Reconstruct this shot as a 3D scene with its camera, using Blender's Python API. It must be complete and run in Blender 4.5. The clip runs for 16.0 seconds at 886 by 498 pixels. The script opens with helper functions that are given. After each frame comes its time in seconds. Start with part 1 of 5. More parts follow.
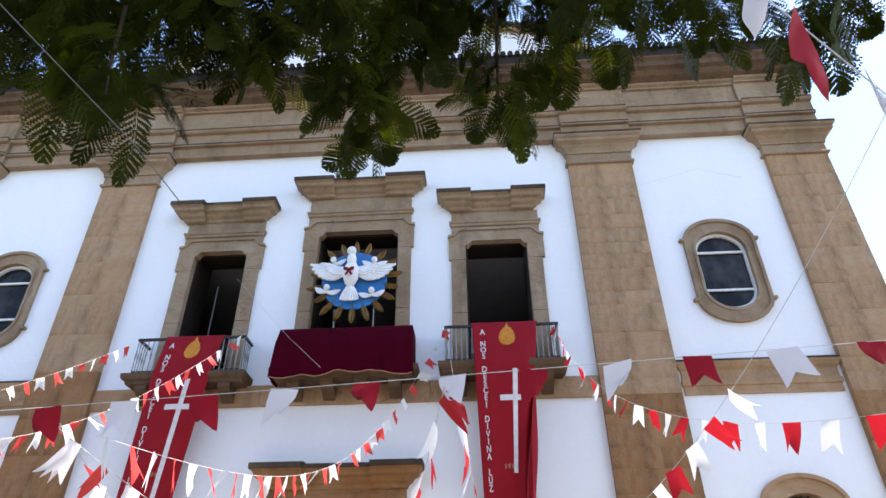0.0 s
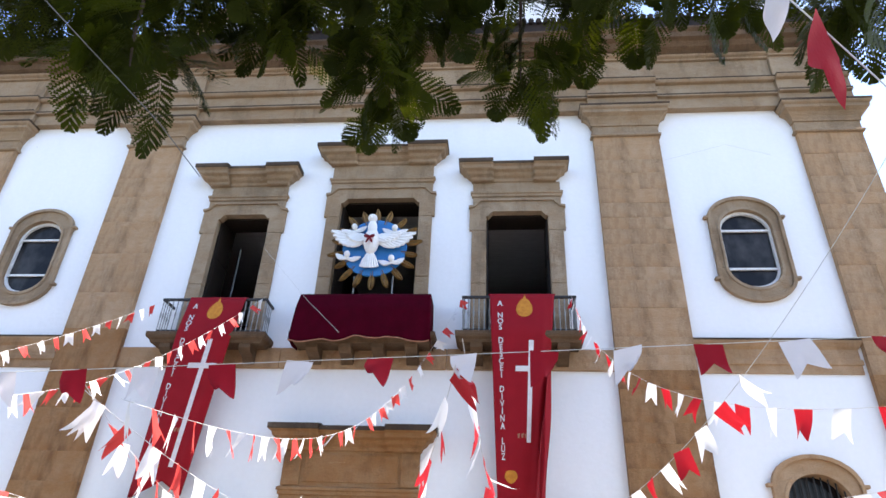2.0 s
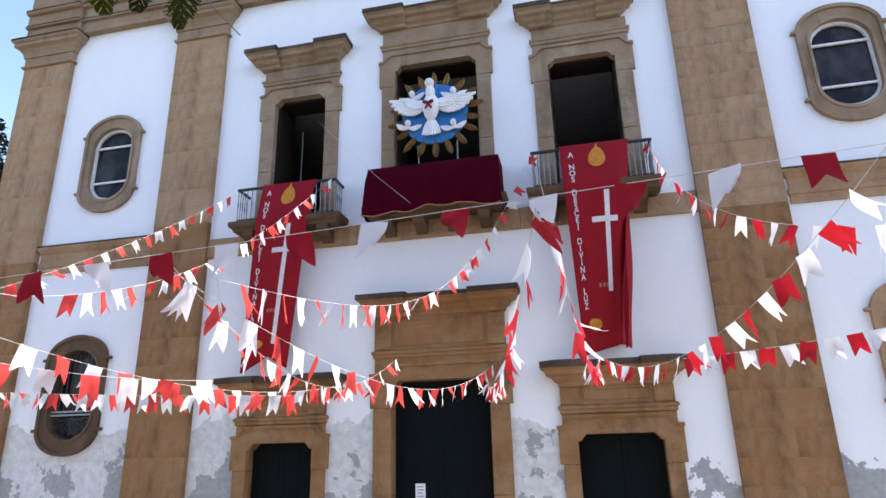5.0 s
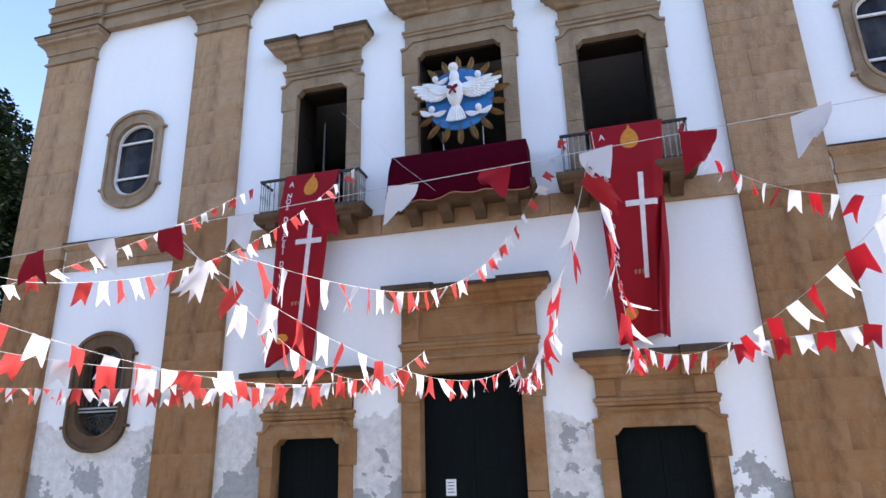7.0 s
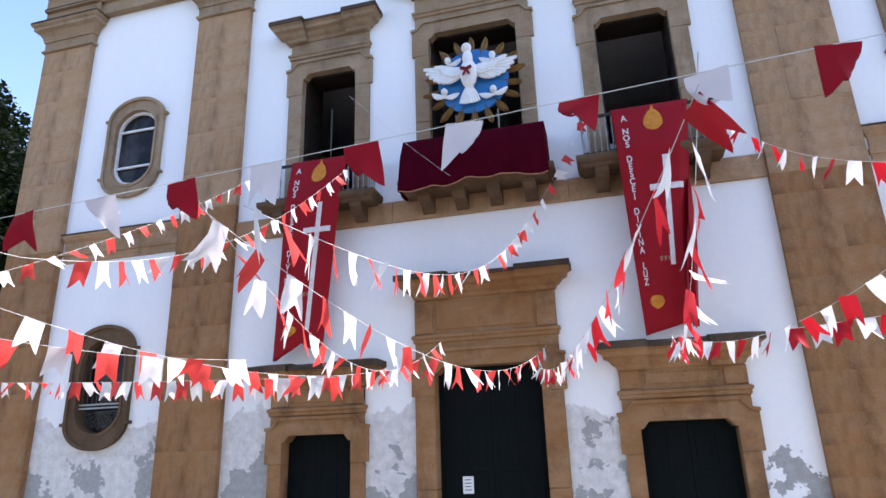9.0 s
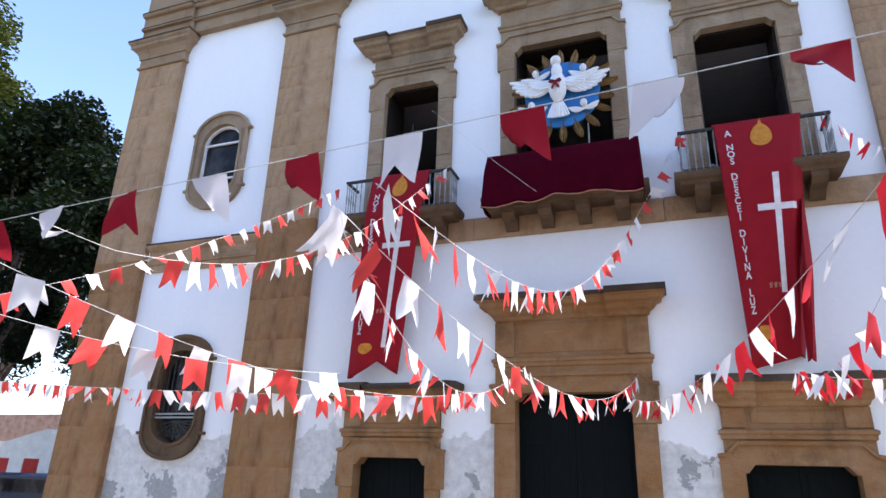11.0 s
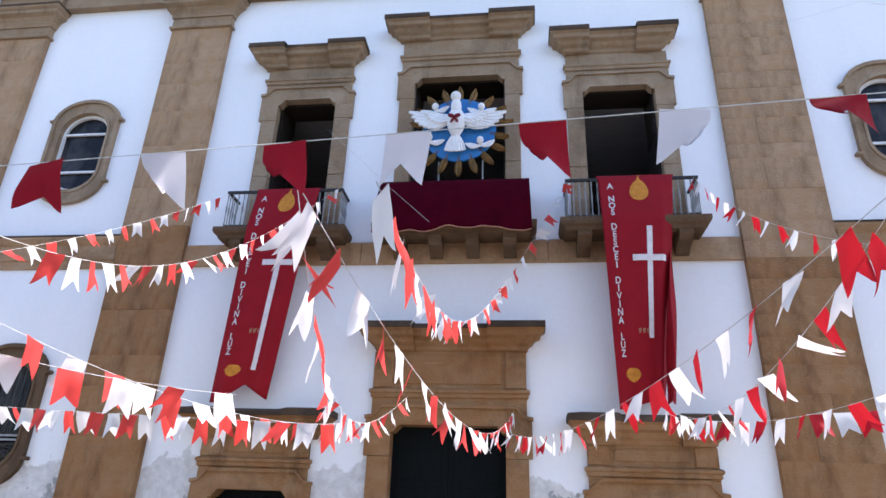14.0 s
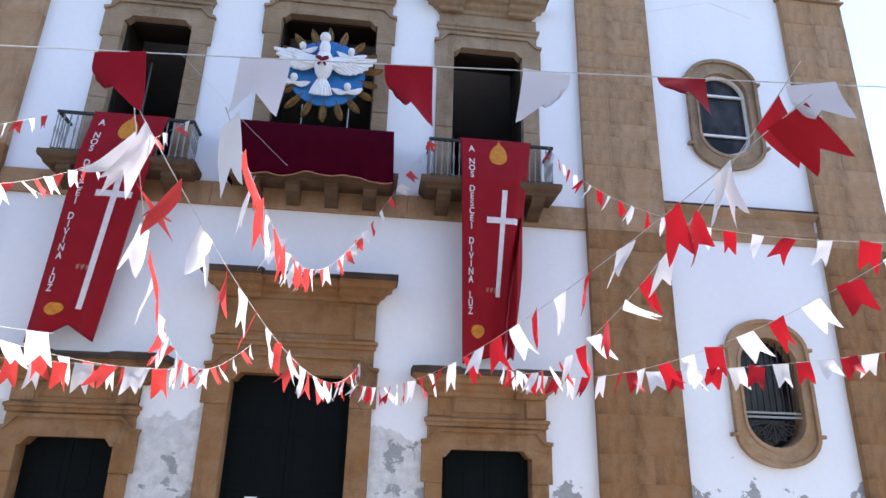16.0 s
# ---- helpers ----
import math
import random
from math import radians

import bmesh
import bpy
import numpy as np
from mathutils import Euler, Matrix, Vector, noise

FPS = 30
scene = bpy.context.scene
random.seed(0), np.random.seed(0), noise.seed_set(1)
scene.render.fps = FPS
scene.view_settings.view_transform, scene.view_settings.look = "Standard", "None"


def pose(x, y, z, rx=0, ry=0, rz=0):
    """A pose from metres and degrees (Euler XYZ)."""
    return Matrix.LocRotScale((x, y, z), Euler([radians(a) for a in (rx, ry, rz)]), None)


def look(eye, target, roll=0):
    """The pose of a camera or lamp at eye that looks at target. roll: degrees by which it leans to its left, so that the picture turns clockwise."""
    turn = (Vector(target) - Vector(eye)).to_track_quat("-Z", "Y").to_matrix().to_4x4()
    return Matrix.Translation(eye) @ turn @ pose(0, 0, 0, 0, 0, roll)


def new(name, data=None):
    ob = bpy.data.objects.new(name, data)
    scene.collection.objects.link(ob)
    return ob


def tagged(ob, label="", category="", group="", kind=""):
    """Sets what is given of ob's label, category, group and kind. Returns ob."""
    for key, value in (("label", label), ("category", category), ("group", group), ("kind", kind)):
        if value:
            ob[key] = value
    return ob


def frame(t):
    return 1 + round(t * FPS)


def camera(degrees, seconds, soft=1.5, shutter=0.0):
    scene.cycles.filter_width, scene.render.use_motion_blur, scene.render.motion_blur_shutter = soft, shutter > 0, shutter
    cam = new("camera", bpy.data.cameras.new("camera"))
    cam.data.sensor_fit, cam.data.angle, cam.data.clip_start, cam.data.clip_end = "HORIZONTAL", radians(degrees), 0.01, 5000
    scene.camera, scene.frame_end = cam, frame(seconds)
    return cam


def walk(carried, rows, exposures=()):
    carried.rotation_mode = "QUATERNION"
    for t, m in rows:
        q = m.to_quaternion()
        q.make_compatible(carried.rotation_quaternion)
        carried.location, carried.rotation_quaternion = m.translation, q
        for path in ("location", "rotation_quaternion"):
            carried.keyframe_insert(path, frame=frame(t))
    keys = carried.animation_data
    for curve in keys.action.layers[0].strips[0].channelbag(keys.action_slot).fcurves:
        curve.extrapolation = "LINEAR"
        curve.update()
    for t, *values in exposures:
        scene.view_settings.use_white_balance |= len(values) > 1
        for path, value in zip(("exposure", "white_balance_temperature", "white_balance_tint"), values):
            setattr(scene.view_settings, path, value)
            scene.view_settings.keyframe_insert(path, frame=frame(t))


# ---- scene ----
cam = camera(69.8, 16.0)
PATH = [
    (0, (3.049, -13.375, 1.922), (2.943, -11.704, 3.016), -0.4),
    (0.5, (3.099, -13.387, 1.963), (2.945, -11.744, 3.095), 1.7),
    (1, (3.123, -13.399, 1.958), (2.964, -11.737, 3.06), 2.7),
    (1.5, (3.147, -13.418, 1.969), (2.96, -11.732, 3.029), 3.1),
    (2, (3.092, -13.438, 1.975), (2.915, -11.717, 2.978), 2.5),
    (2.5, (3.06, -13.45, 1.979), (2.879, -11.706, 2.94), 1.7),
    (3, (3.059, -13.441, 1.973), (2.88, -11.675, 2.896), 1.3),
    (3.5, (3.029, -13.466, 1.998), (2.819, -11.663, 2.839), 1.3),
    (4, (3.032, -13.405, 1.976), (2.781, -11.554, 2.691), -0.4),
    (4.5, (2.999, -13.297, 1.958), (2.692, -11.419, 2.572), -0.9),
    (5, (3.03, -13.204, 1.951), (2.622, -11.349, 2.577), -1.3),
    (7.5, (2.753, -12.638, 1.925), (2.242, -10.803, 2.536), -1.1),
    (8, (2.648, -12.479, 1.918), (2.075, -10.66, 2.521), 0.3),
    (8.5, (2.588, -12.391, 1.905), (2.114, -10.544, 2.508), 1.0),
    (9, (2.419, -12.298, 1.918), (1.936, -10.456, 2.528), -1.8),
    (9.5, (2.411, -12.156, 1.931), (1.726, -10.375, 2.529), -1.0),
    (12, (1.541, -11.829, 1.965), (0.904, -10.075, 2.686), 3.0),
    (12.5, (1.508, -11.808, 1.931), (0.902, -10.043, 2.651), 2.1),
    (13, (1.465, -11.796, 1.934), (0.97, -9.992, 2.642), 3.5),
    (13.5, (1.393, -11.803, 1.946), (1.024, -9.979, 2.679), 2.8),
    (14, (1.351, -11.807, 1.949), (1.11, -9.984, 2.734), 2.1),
    (14.5, (1.327, -11.775, 1.966), (1.27, -9.938, 2.754), 2.4),
    (15, (1.325, -11.774, 1.955), (1.352, -9.914, 2.688), 2.8),
    (15.5, (1.344, -11.743, 1.953), (1.474, -9.863, 2.621), 2.0),
    (16, (1.369, -11.751, 1.939), (1.574, -9.876, 2.604), 1.6),
]
walk(cam, [(t, look(eye, target, roll)) for t, eye, target, roll in PATH], [(0.0, 1.6, 6550, 16.5), (1.5, 1.75, 6600, 16.5), (3.0, 1.66, 6600, 18.0), (5.0, 1.43, 6480, 19.5), (9.0, 1.45, 6250, 20.0), (12.5, 1.44, 6250, 20.0), (16.0, 1.46, 6330, 19.8)])

# ---------- light ----------
SUN_WAY = Vector((0.58, 0.02, 0.81)).normalized()
world = bpy.data.worlds.new("sky")
scene.world = world
world.use_nodes = True
wn = world.node_tree
sky = wn.nodes.new("ShaderNodeTexSky")
sky.sky_type = "NISHITA"
sky.sun_disc = False
sky.sun_elevation = math.asin(SUN_WAY.z)
sky.sun_rotation = math.atan2(SUN_WAY.x, SUN_WAY.y)
sky.air_density, sky.dust_density, sky.ozone_density = 1.15, 0.5, 2.2
wn.links.new(sky.outputs[0], wn.nodes["Background"].inputs[0])
wn.nodes["Background"].inputs[1].default_value = 0.15
sun = new("sun", bpy.data.lights.new("sun", "SUN"))
sun.data.energy, sun.data.angle, sun.data.color = 4.5, radians(0.5), (1.0, 0.95, 0.87)
sun.matrix_world = look(SUN_WAY * 60, (0, 0, 0))


# ---------- materials ----------
def material(name, colour, rough=0.7, metal=0.0):
    m = bpy.data.materials.new(name)
    m.use_nodes = True
    b = m.node_tree.nodes["Principled BSDF"]
    b.inputs["Base Color"].default_value = (*colour, 1)
    b.inputs["Roughness"].default_value = rough
    b.inputs["Metallic"].default_value = metal
    b.inputs["Specular IOR Level"].default_value = 0.25
    return m, m.node_tree, b


def noise_fac(nt, scale, detail=6, rough=0.6, stretch=(1, 1, 1), lo=0.35, hi=0.65, coord="Object"):
    n, l = nt.nodes, nt.links
    tc, mp, tex, ramp = n.new("ShaderNodeTexCoord"), n.new("ShaderNodeMapping"), n.new("ShaderNodeTexNoise"), n.new("ShaderNodeMapRange")
    mp.inputs["Scale"].default_value = stretch
    tex.inputs["Scale"].default_value, tex.inputs["Detail"].default_value, tex.inputs["Roughness"].default_value = scale, detail, rough
    ramp.inputs["From Min"].default_value, ramp.inputs["From Max"].default_value = lo, hi
    ramp.clamp = True
    l.new(tc.outputs[coord], mp.inputs[0])
    l.new(mp.outputs[0], tex.inputs[0])
    l.new(tex.outputs[0], ramp.inputs[0])
    return ramp.outputs[0]


def mix(nt, fac, a, b, mode="MIX"):
    x = nt.nodes.new("ShaderNodeMix")
    x.data_type, x.blend_type = "RGBA", mode
    for socket, v in ((x.inputs[0], fac), (x.inputs[6], a), (x.inputs[7], b)):
        if isinstance(v, (int, float)):
            socket.default_value = v
        elif isinstance(v, tuple):
            socket.default_value = (*v, 1)
        else:
            nt.links.new(v, socket)
    return x.outputs[2]


def maths(nt, op, a, b):
    x = nt.nodes.new("ShaderNodeMath")
    x.operation = op
    for socket, v in ((x.inputs[0], a), (x.inputs[1], b)):
        if isinstance(v, (int, float)):
            socket.default_value = v
        else:
            nt.links.new(v, socket)
    return x.outputs[0]


def bump(nt, b, height, strength=0.3, distance=0.02):
    x = nt.nodes.new("ShaderNodeBump")
    x.inputs["Strength"].default_value, x.inputs["Distance"].default_value = strength, distance
    nt.links.new(height, x.inputs["Height"])
    nt.links.new(x.outputs[0], b.inputs["Normal"])


def per_object(nt):
    return nt.nodes.new("ShaderNodeObjectInfo").outputs["Random"]


def make_stone(name, base, dark, pale, warm, stain=0.38):
    """Weathered sandstone: blotches of iron stain and soot, bedding, grain, pits and chips."""
    m, nt, b = material(name, base, 0.9)
    big = noise_fac(nt, 0.8, 5, 0.6, (1, 1, 1), 0.35, 0.68)
    blotch = noise_fac(nt, 2.6, 7, 0.62, (1, 1, 1.3), 0.42, 0.66)
    bed = noise_fac(nt, 2.0, 8, 0.65, (0.8, 1, 3.2), 0.50, 0.78)
    grain = noise_fac(nt, 34, 4, 0.7, (1, 1, 1), 0.3, 0.7)
    c = mix(nt, big, base, pale)
    c = mix(nt, maths(nt, "MULTIPLY", blotch, 0.5), c, warm)
    c = mix(nt, maths(nt, "MULTIPLY", bed, 0.22), c, dark)
    c = mix(nt, maths(nt, "MULTIPLY", per_object(nt), 0.32), c, warm)
    c = mix(nt, maths(nt, "MULTIPLY", grain, 0.2), c, dark)
    soot = noise_fac(nt, 1.2, 9, 0.68, (1.7, 1.7, 0.45), 0.54, 0.72)
    c = mix(nt, maths(nt, "MULTIPLY", soot, 0.55), c, dark)
    patch = noise_fac(nt, 0.45, 7, 0.66, (1, 1, 0.8), 0.53, 0.62)
    c = mix(nt, maths(nt, "MULTIPLY", patch, stain), c, dark)
    chip = noise_fac(nt, 3.0, 7, 0.7, (0.5, 1, 2.6), 0.66, 0.72)
    c = mix(nt, maths(nt, "MULTIPLY", chip, 0.55), c, pale)
    pit = noise_fac(nt, 7.0, 5, 0.75, (0.7, 1, 1.6), 0.65, 0.73)
    c = mix(nt, maths(nt, "MULTIPLY", pit, 0.6), c, dark)
    nt.links.new(c, b.inputs["Base Color"])
    bump(nt, b, maths(nt, "SUBTRACT", maths(nt, "ADD", grain, maths(nt, "MULTIPLY", blotch, 2.0)), maths(nt, "MULTIPLY", pit, 2.5)), 0.7, 0.016)
    return m


STONE = make_stone("tan_sandstone", (0.40, 0.255, 0.14), (0.13, 0.078, 0.042), (0.53, 0.375, 0.24), (0.40, 0.215, 0.095))
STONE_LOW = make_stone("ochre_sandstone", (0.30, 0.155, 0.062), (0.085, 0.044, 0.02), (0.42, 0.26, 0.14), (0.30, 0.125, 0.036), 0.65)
STONE_DARK = make_stone("dark_brown_sandstone", (0.105, 0.066, 0.037), (0.03, 0.02, 0.013), (0.19, 0.125, 0.075), (0.13, 0.07, 0.032))
STONE_GREY = make_stone("grey_sandstone", (0.32, 0.23, 0.145), (0.10, 0.07, 0.044), (0.43, 0.33, 0.225), (0.31, 0.19, 0.10))

CRUST = make_stone("black_weathering_crust", (0.045, 0.033, 0.024), (0.016, 0.012, 0.01), (0.15, 0.105, 0.068), (0.075, 0.045, 0.026))


def make_plaster():
    m, nt, b = material("white_limewash", (0.80, 0.80, 0.80), 0.9)
    soft = noise_fac(nt, 0.7, 6, 0.65, (1, 1, 0.4), 0.4, 0.8)
    fine = noise_fac(nt, 9, 5, 0.6, (1, 1, 1), 0.35, 0.75)
    c = mix(nt, maths(nt, "MULTIPLY", soft, 0.35), (0.82, 0.82, 0.82), (0.68, 0.69, 0.70))
    c = mix(nt, maths(nt, "MULTIPLY", fine, 0.12), c, (0.6, 0.6, 0.58))
    # flaking limewash near the foot of the wall, with bare render beneath
    sep = nt.nodes.new("ShaderNodeSeparateXYZ")
    tc = nt.nodes.new("ShaderNodeTexCoord")
    nt.links.new(tc.outputs["Object"], sep.inputs[0])
    low = nt.nodes.new("ShaderNodeMapRange")
    low.inputs["From Min"].default_value, low.inputs["From Max"].default_value = 3.2, 1.2
    low.inputs["To Min"].default_value, low.inputs["To Max"].default_value = -0.16, 0.12
    low.clamp = True
    nt.links.new(sep.outputs[2], low.inputs[0])
    flake = nt.nodes.new("ShaderNodeTexNoise")
    flake.inputs["Scale"].default_value, flake.inputs["Detail"].default_value, flake.inputs["Roughness"].default_value = 1.15, 9, 0.62
    nt.links.new(tc.outputs["Object"], flake.inputs[0])
    peel = nt.nodes.new("ShaderNodeMapRange")
    peel.inputs["From Min"].default_value, peel.inputs["From Max"].default_value = 0.565, 0.575
    peel.clamp = True
    nt.links.new(maths(nt, "ADD", flake.outputs[0], low.outputs[0]), peel.inputs[0])
    # older, stained coat below a ragged edge
    edge = nt.nodes.new("ShaderNodeMapRange")
    edge.inputs["From Min"].default_value, edge.inputs["From Max"].default_value = 2.86, 2.80
    edge.clamp = True
    ragged = noise_fac(nt, 0.9, 6, 0.6, (1, 1, 1), 0.2, 0.8)
    worn_from = maths(nt, "ADD", sep.outputs[2], maths(nt, "MULTIPLY", maths(nt, "MAXIMUM", maths(nt, "SUBTRACT", sep.outputs[0], 1.5), 0.0), 0.6))
    nt.links.new(maths(nt, "ADD", worn_from, maths(nt, "MULTIPLY", maths(nt, "SUBTRACT", ragged, 0.5), 1.1)), edge.inputs[0])
    rough_coat = noise_fac(nt, 5.5, 8, 0.7, (1, 1, 1), 0.36, 0.66)
    old = mix(nt, rough_coat, (0.66, 0.645, 0.62), (0.44, 0.42, 0.395))
    c = mix(nt, maths(nt, "MULTIPLY", edge.outputs[0], 0.85), c, old)
    render = mix(nt, fine, (0.36, 0.36, 0.35), (0.26, 0.26, 0.255))
    c = mix(nt, peel.outputs[0], c, render)
    nt.links.new(c, b.inputs["Base Color"])
    bump(nt, b, maths(nt, "SUBTRACT", maths(nt, "ADD", maths(nt, "MULTIPLY", fine, 0.3), maths(nt, "MULTIPLY", maths(nt, "MULTIPLY", rough_coat, edge.outputs[0]), -0.5)), peel.outputs[0]), 0.5, 0.014)
    return m


PLASTER = make_plaster()


def make_plain(name, a, b_col, rough, scale=6, metal=0.0, bump_strength=0.15, stretch=(1, 1, 1), spread=0.0):
    m, nt, b = material(name, a, rough, metal)
    f = noise_fac(nt, scale, 6, 0.6, stretch, 0.3, 0.7)
    c = mix(nt, f, a, b_col)
    if spread:
        c = mix(nt, maths(nt, "MULTIPLY", per_object(nt), spread), c, b_col)
    nt.links.new(c, b.inputs["Base Color"])
    bump(nt, b, f, bump_strength, 0.01)
    return m


DOOR_PAINT = make_plain("dark_green_door_paint", (0.0035, 0.005, 0.006), (0.006, 0.009, 0.009), 0.7, 7, 0, 0.2, (6, 1, 0.5))
DARK_WOOD = make_plain("dark_wood", (0.014, 0.010, 0.008), (0.026, 0.018, 0.013), 0.6, 5, 0, 0.2, (6, 1, 0.6))
# near-black plaster: the shade of the unlit rooms is put into the colour
INTERIOR = make_plain("shade_dark_plaster", (0.05, 0.045, 0.042), (0.035, 0.032, 0.03), 0.9)
CEILING = make_plain("pale_ceiling_boards", (0.8, 0.78, 0.75), (0.66, 0.64, 0.61), 0.8, 3, 0, 0.1, (1, 8, 1))
IRON = make_plain("black_iron", (0.025, 0.025, 0.027), (0.05, 0.047, 0.045), 0.5, 20, 0.3)
BALUSTER = make_plain("grey_painted_iron", (0.34, 0.35, 0.34), (0.2, 0.2, 0.19), 0.55, 25, 0.1)
WHITE_FRAME = make_plain("white_window_paint", (0.78, 0.78, 0.77), (0.6, 0.6, 0.58), 0.55, 14)
CLAY = make_plain("sunlit_clay_tile", (0.48, 0.30, 0.21), (0.28, 0.15, 0.10), 0.85, 2, 0, 0.4)
TILE = make_plain("roof_tile", (0.035, 0.024, 0.02), (0.016, 0.013, 0.012), 0.85, 3, 0, 0.4)
BLUE = make_plain("blue_paint", (0.022, 0.15, 0.40), (0.035, 0.20, 0.47), 0.55, 3)
GOLD = make_plain("old_gilding", (0.26, 0.145, 0.04), (0.09, 0.05, 0.02), 0.45, 8, 0.3, 0.3)
STATUE_WHITE = make_plain("white_statue_paint", (0.82, 0.82, 0.80), (0.70, 0.69, 0.66), 0.5, 5)
RIBBON = make_plain("dark_red_ribbon", (0.22, 0.012, 0.022), (0.14, 0.008, 0.014), 0.6)
CORD = make_plain("white_cord", (0.72, 0.72, 0.70), (0.5, 0.5, 0.48), 0.8, 40)
WIRE = make_plain("grey_wire", (0.16, 0.16, 0.155), (0.1, 0.1, 0.1), 0.6, 40)
LETTER = make_plain("white_fabric_paint", (0.74, 0.70, 0.70), (0.6, 0.55, 0.55), 0.8, 9)
GOLD_CLOTH = make_plain("gold_fabric_paint", (0.62, 0.26, 0.03), (0.45, 0.16, 0.02), 0.7, 12)
TRIM_CLOTH = make_plain("tan_braid", (0.42, 0.2, 0.12), (0.3, 0.12, 0.08), 0.8, 20)
PAPER = make_plain("white_paper", (0.8, 0.8, 0.8), (0.7, 0.7, 0.7), 0.7)
BARK = make_plain("bark", (0.09, 0.07, 0.055), (0.04, 0.03, 0.024), 0.9, 9, 0, 0.6, (1, 1, 0.3))
EARTH = make_plain("stone_paving", (0.23, 0.215, 0.19), (0.15, 0.14, 0.125), 0.9, 1.3, 0, 0.4)
CAR_BLUE = make_plain("dark_blue_car_paint", (0.012, 0.02, 0.05), (0.016, 0.026, 0.06), 0.25)
RUBBER = make_plain("rubber", (0.02, 0.02, 0.02), (0.03, 0.03, 0.03), 0.8)
CANVAS = make_plain("white_canvas", (0.8, 0.79, 0.77), (0.66, 0.65, 0.63), 0.8, 3)
RED_CANVAS = make_plain("red_canvas", (0.5, 0.04, 0.03), (0.36, 0.03, 0.025), 0.8, 3)


def make_cloth(name, a, dark, translucent, rough=0.8, scale=5, sheen=0.0):
    m, nt, b = material(name, a, rough)
    f = noise_fac(nt, scale, 5, 0.6, (1, 1, 1), 0.3, 0.75)
    weave = noise_fac(nt, 90, 2, 0.5, (1, 1, 1), 0.3, 0.7)
    c = mix(nt, maths(nt, "MULTIPLY", f, 0.7), a, dark)
    c = mix(nt, maths(nt, "MULTIPLY", per_object(nt), 0.3), c, dark)
    nt.links.new(c, b.inputs["Base Color"])
    if sheen:
        b.inputs["Sheen Weight"].default_value = sheen
    bump(nt, b, weave, 0.15, 0.003)
    if translucent:
        t = nt.nodes.new("ShaderNodeBsdfTranslucent")
        nt.links.new(c, t.inputs[0])
        x = nt.nodes.new("ShaderNodeMixShader")
        x.inputs[0].default_value = translucent
        nt.links.new(b.outputs[0], x.inputs[1])
        nt.links.new(t.outputs[0], x.inputs[2])
        nt.links.new(x.outputs[0], nt.nodes["Material Output"].inputs["Surface"])
    return m


# two reds for the small flags: sunlit and shaded, light put into the colour
RED_FLAG = make_cloth("sunlit_red_flag_plastic", (0.78, 0.085, 0.070), (0.62, 0.045, 0.04), 0.45, 0.55)
SHADED_RED_FLAG = make_cloth("shaded_red_flag_plastic", (0.50, 0.012, 0.022), (0.36, 0.008, 0.014), 0.3, 0.55)
WHITE_FLAG = make_cloth("white_flag_plastic", (0.82, 0.82, 0.82), (0.72, 0.72, 0.73), 0.3, 0.55)
CRIMSON_FLAG = make_cloth("crimson_flag_cloth", (0.33, 0.008, 0.02), (0.24, 0.005, 0.014), 0.25, 0.85)
GREYWHITE_FLAG = make_cloth("white_flag_cloth", (0.74, 0.72, 0.76), (0.64, 0.62, 0.67), 0.3, 0.85)
BANNER_RED = make_cloth("red_satin", (0.38, 0.006, 0.016), (0.27, 0.004, 0.010), 0.22, 0.7, 2.5)
VELVET = make_cloth("wine_velvet", (0.062, 0.0008, 0.008), (0.03, 0.0005, 0.004), 0.0, 1.0, 4, 0.0)


def make_glass():
    m, nt, b = material("window_glass", (0.010, 0.010, 0.012), 0.1)
    b.inputs["IOR"].default_value = 1.5
    f = noise_fac(nt, 2.0, 2, 0.5)
    # grey reflections and curtain in the panes, painted on as pale patches
    pane_gleam = noise_fac(nt, 1.1, 4, 0.6, (1, 1, 0.7), 0.45, 0.75)
    nt.links.new(mix(nt, pane_gleam, (0.010, 0.010, 0.012), (0.075, 0.073, 0.072)), b.inputs["Base Color"])
    bump(nt, b, f, 0.08, 0.02)
    return m


GLASS = make_glass()
# matt, light-swallowing surfaces
for m_, level in ((DOOR_PAINT, 0.07), (VELVET, 0.06), (INTERIOR, 0.1), (GLASS, 0.14)):
    m_.node_tree.nodes["Principled BSDF"].inputs["Specular IOR Level"].default_value = level


def make_leaf(name, a, c2):
    m, nt, b = material(name, a, 0.55)
    b.inputs["Specular IOR Level"].default_value = 0.12
    f = noise_fac(nt, 3, 3, 0.6)
    col = mix(nt, maths(nt, "MULTIPLY", per_object(nt), 0.7), a, c2)
    col = mix(nt, maths(nt, "MULTIPLY", f, 0.5), col, c2)
    nt.links.new(col, b.inputs["Base Color"])
    t = nt.nodes.new("ShaderNodeBsdfTranslucent")
    nt.links.new(mix(nt, 1.0, col, (1.9, 1.6, 0.4), "MULTIPLY"), t.inputs[0])
    x = nt.nodes.new("ShaderNodeMixShader")
    x.inputs[0].default_value = 0.34
    nt.links.new(b.outputs[0], x.inputs[1])
    nt.links.new(t.outputs[0], x.inputs[2])
    nt.links.new(x.outputs[0], nt.nodes["Material Output"].inputs["Surface"])
    return m


LEAF = make_leaf("feathery_leaf", (0.075, 0.104, 0.010), (0.005, 0.010, 0.003))
# leaf tones for trees in shade and in sun, the light put into the colours
SHADED_LEAF = make_leaf("shaded_leaf", (0.008, 0.016, 0.008), (0.0025, 0.006, 0.003))
SUNNY_LEAF = make_leaf("sunlit_leaf", (0.075, 0.095, 0.022), (0.012, 0.022, 0.007))


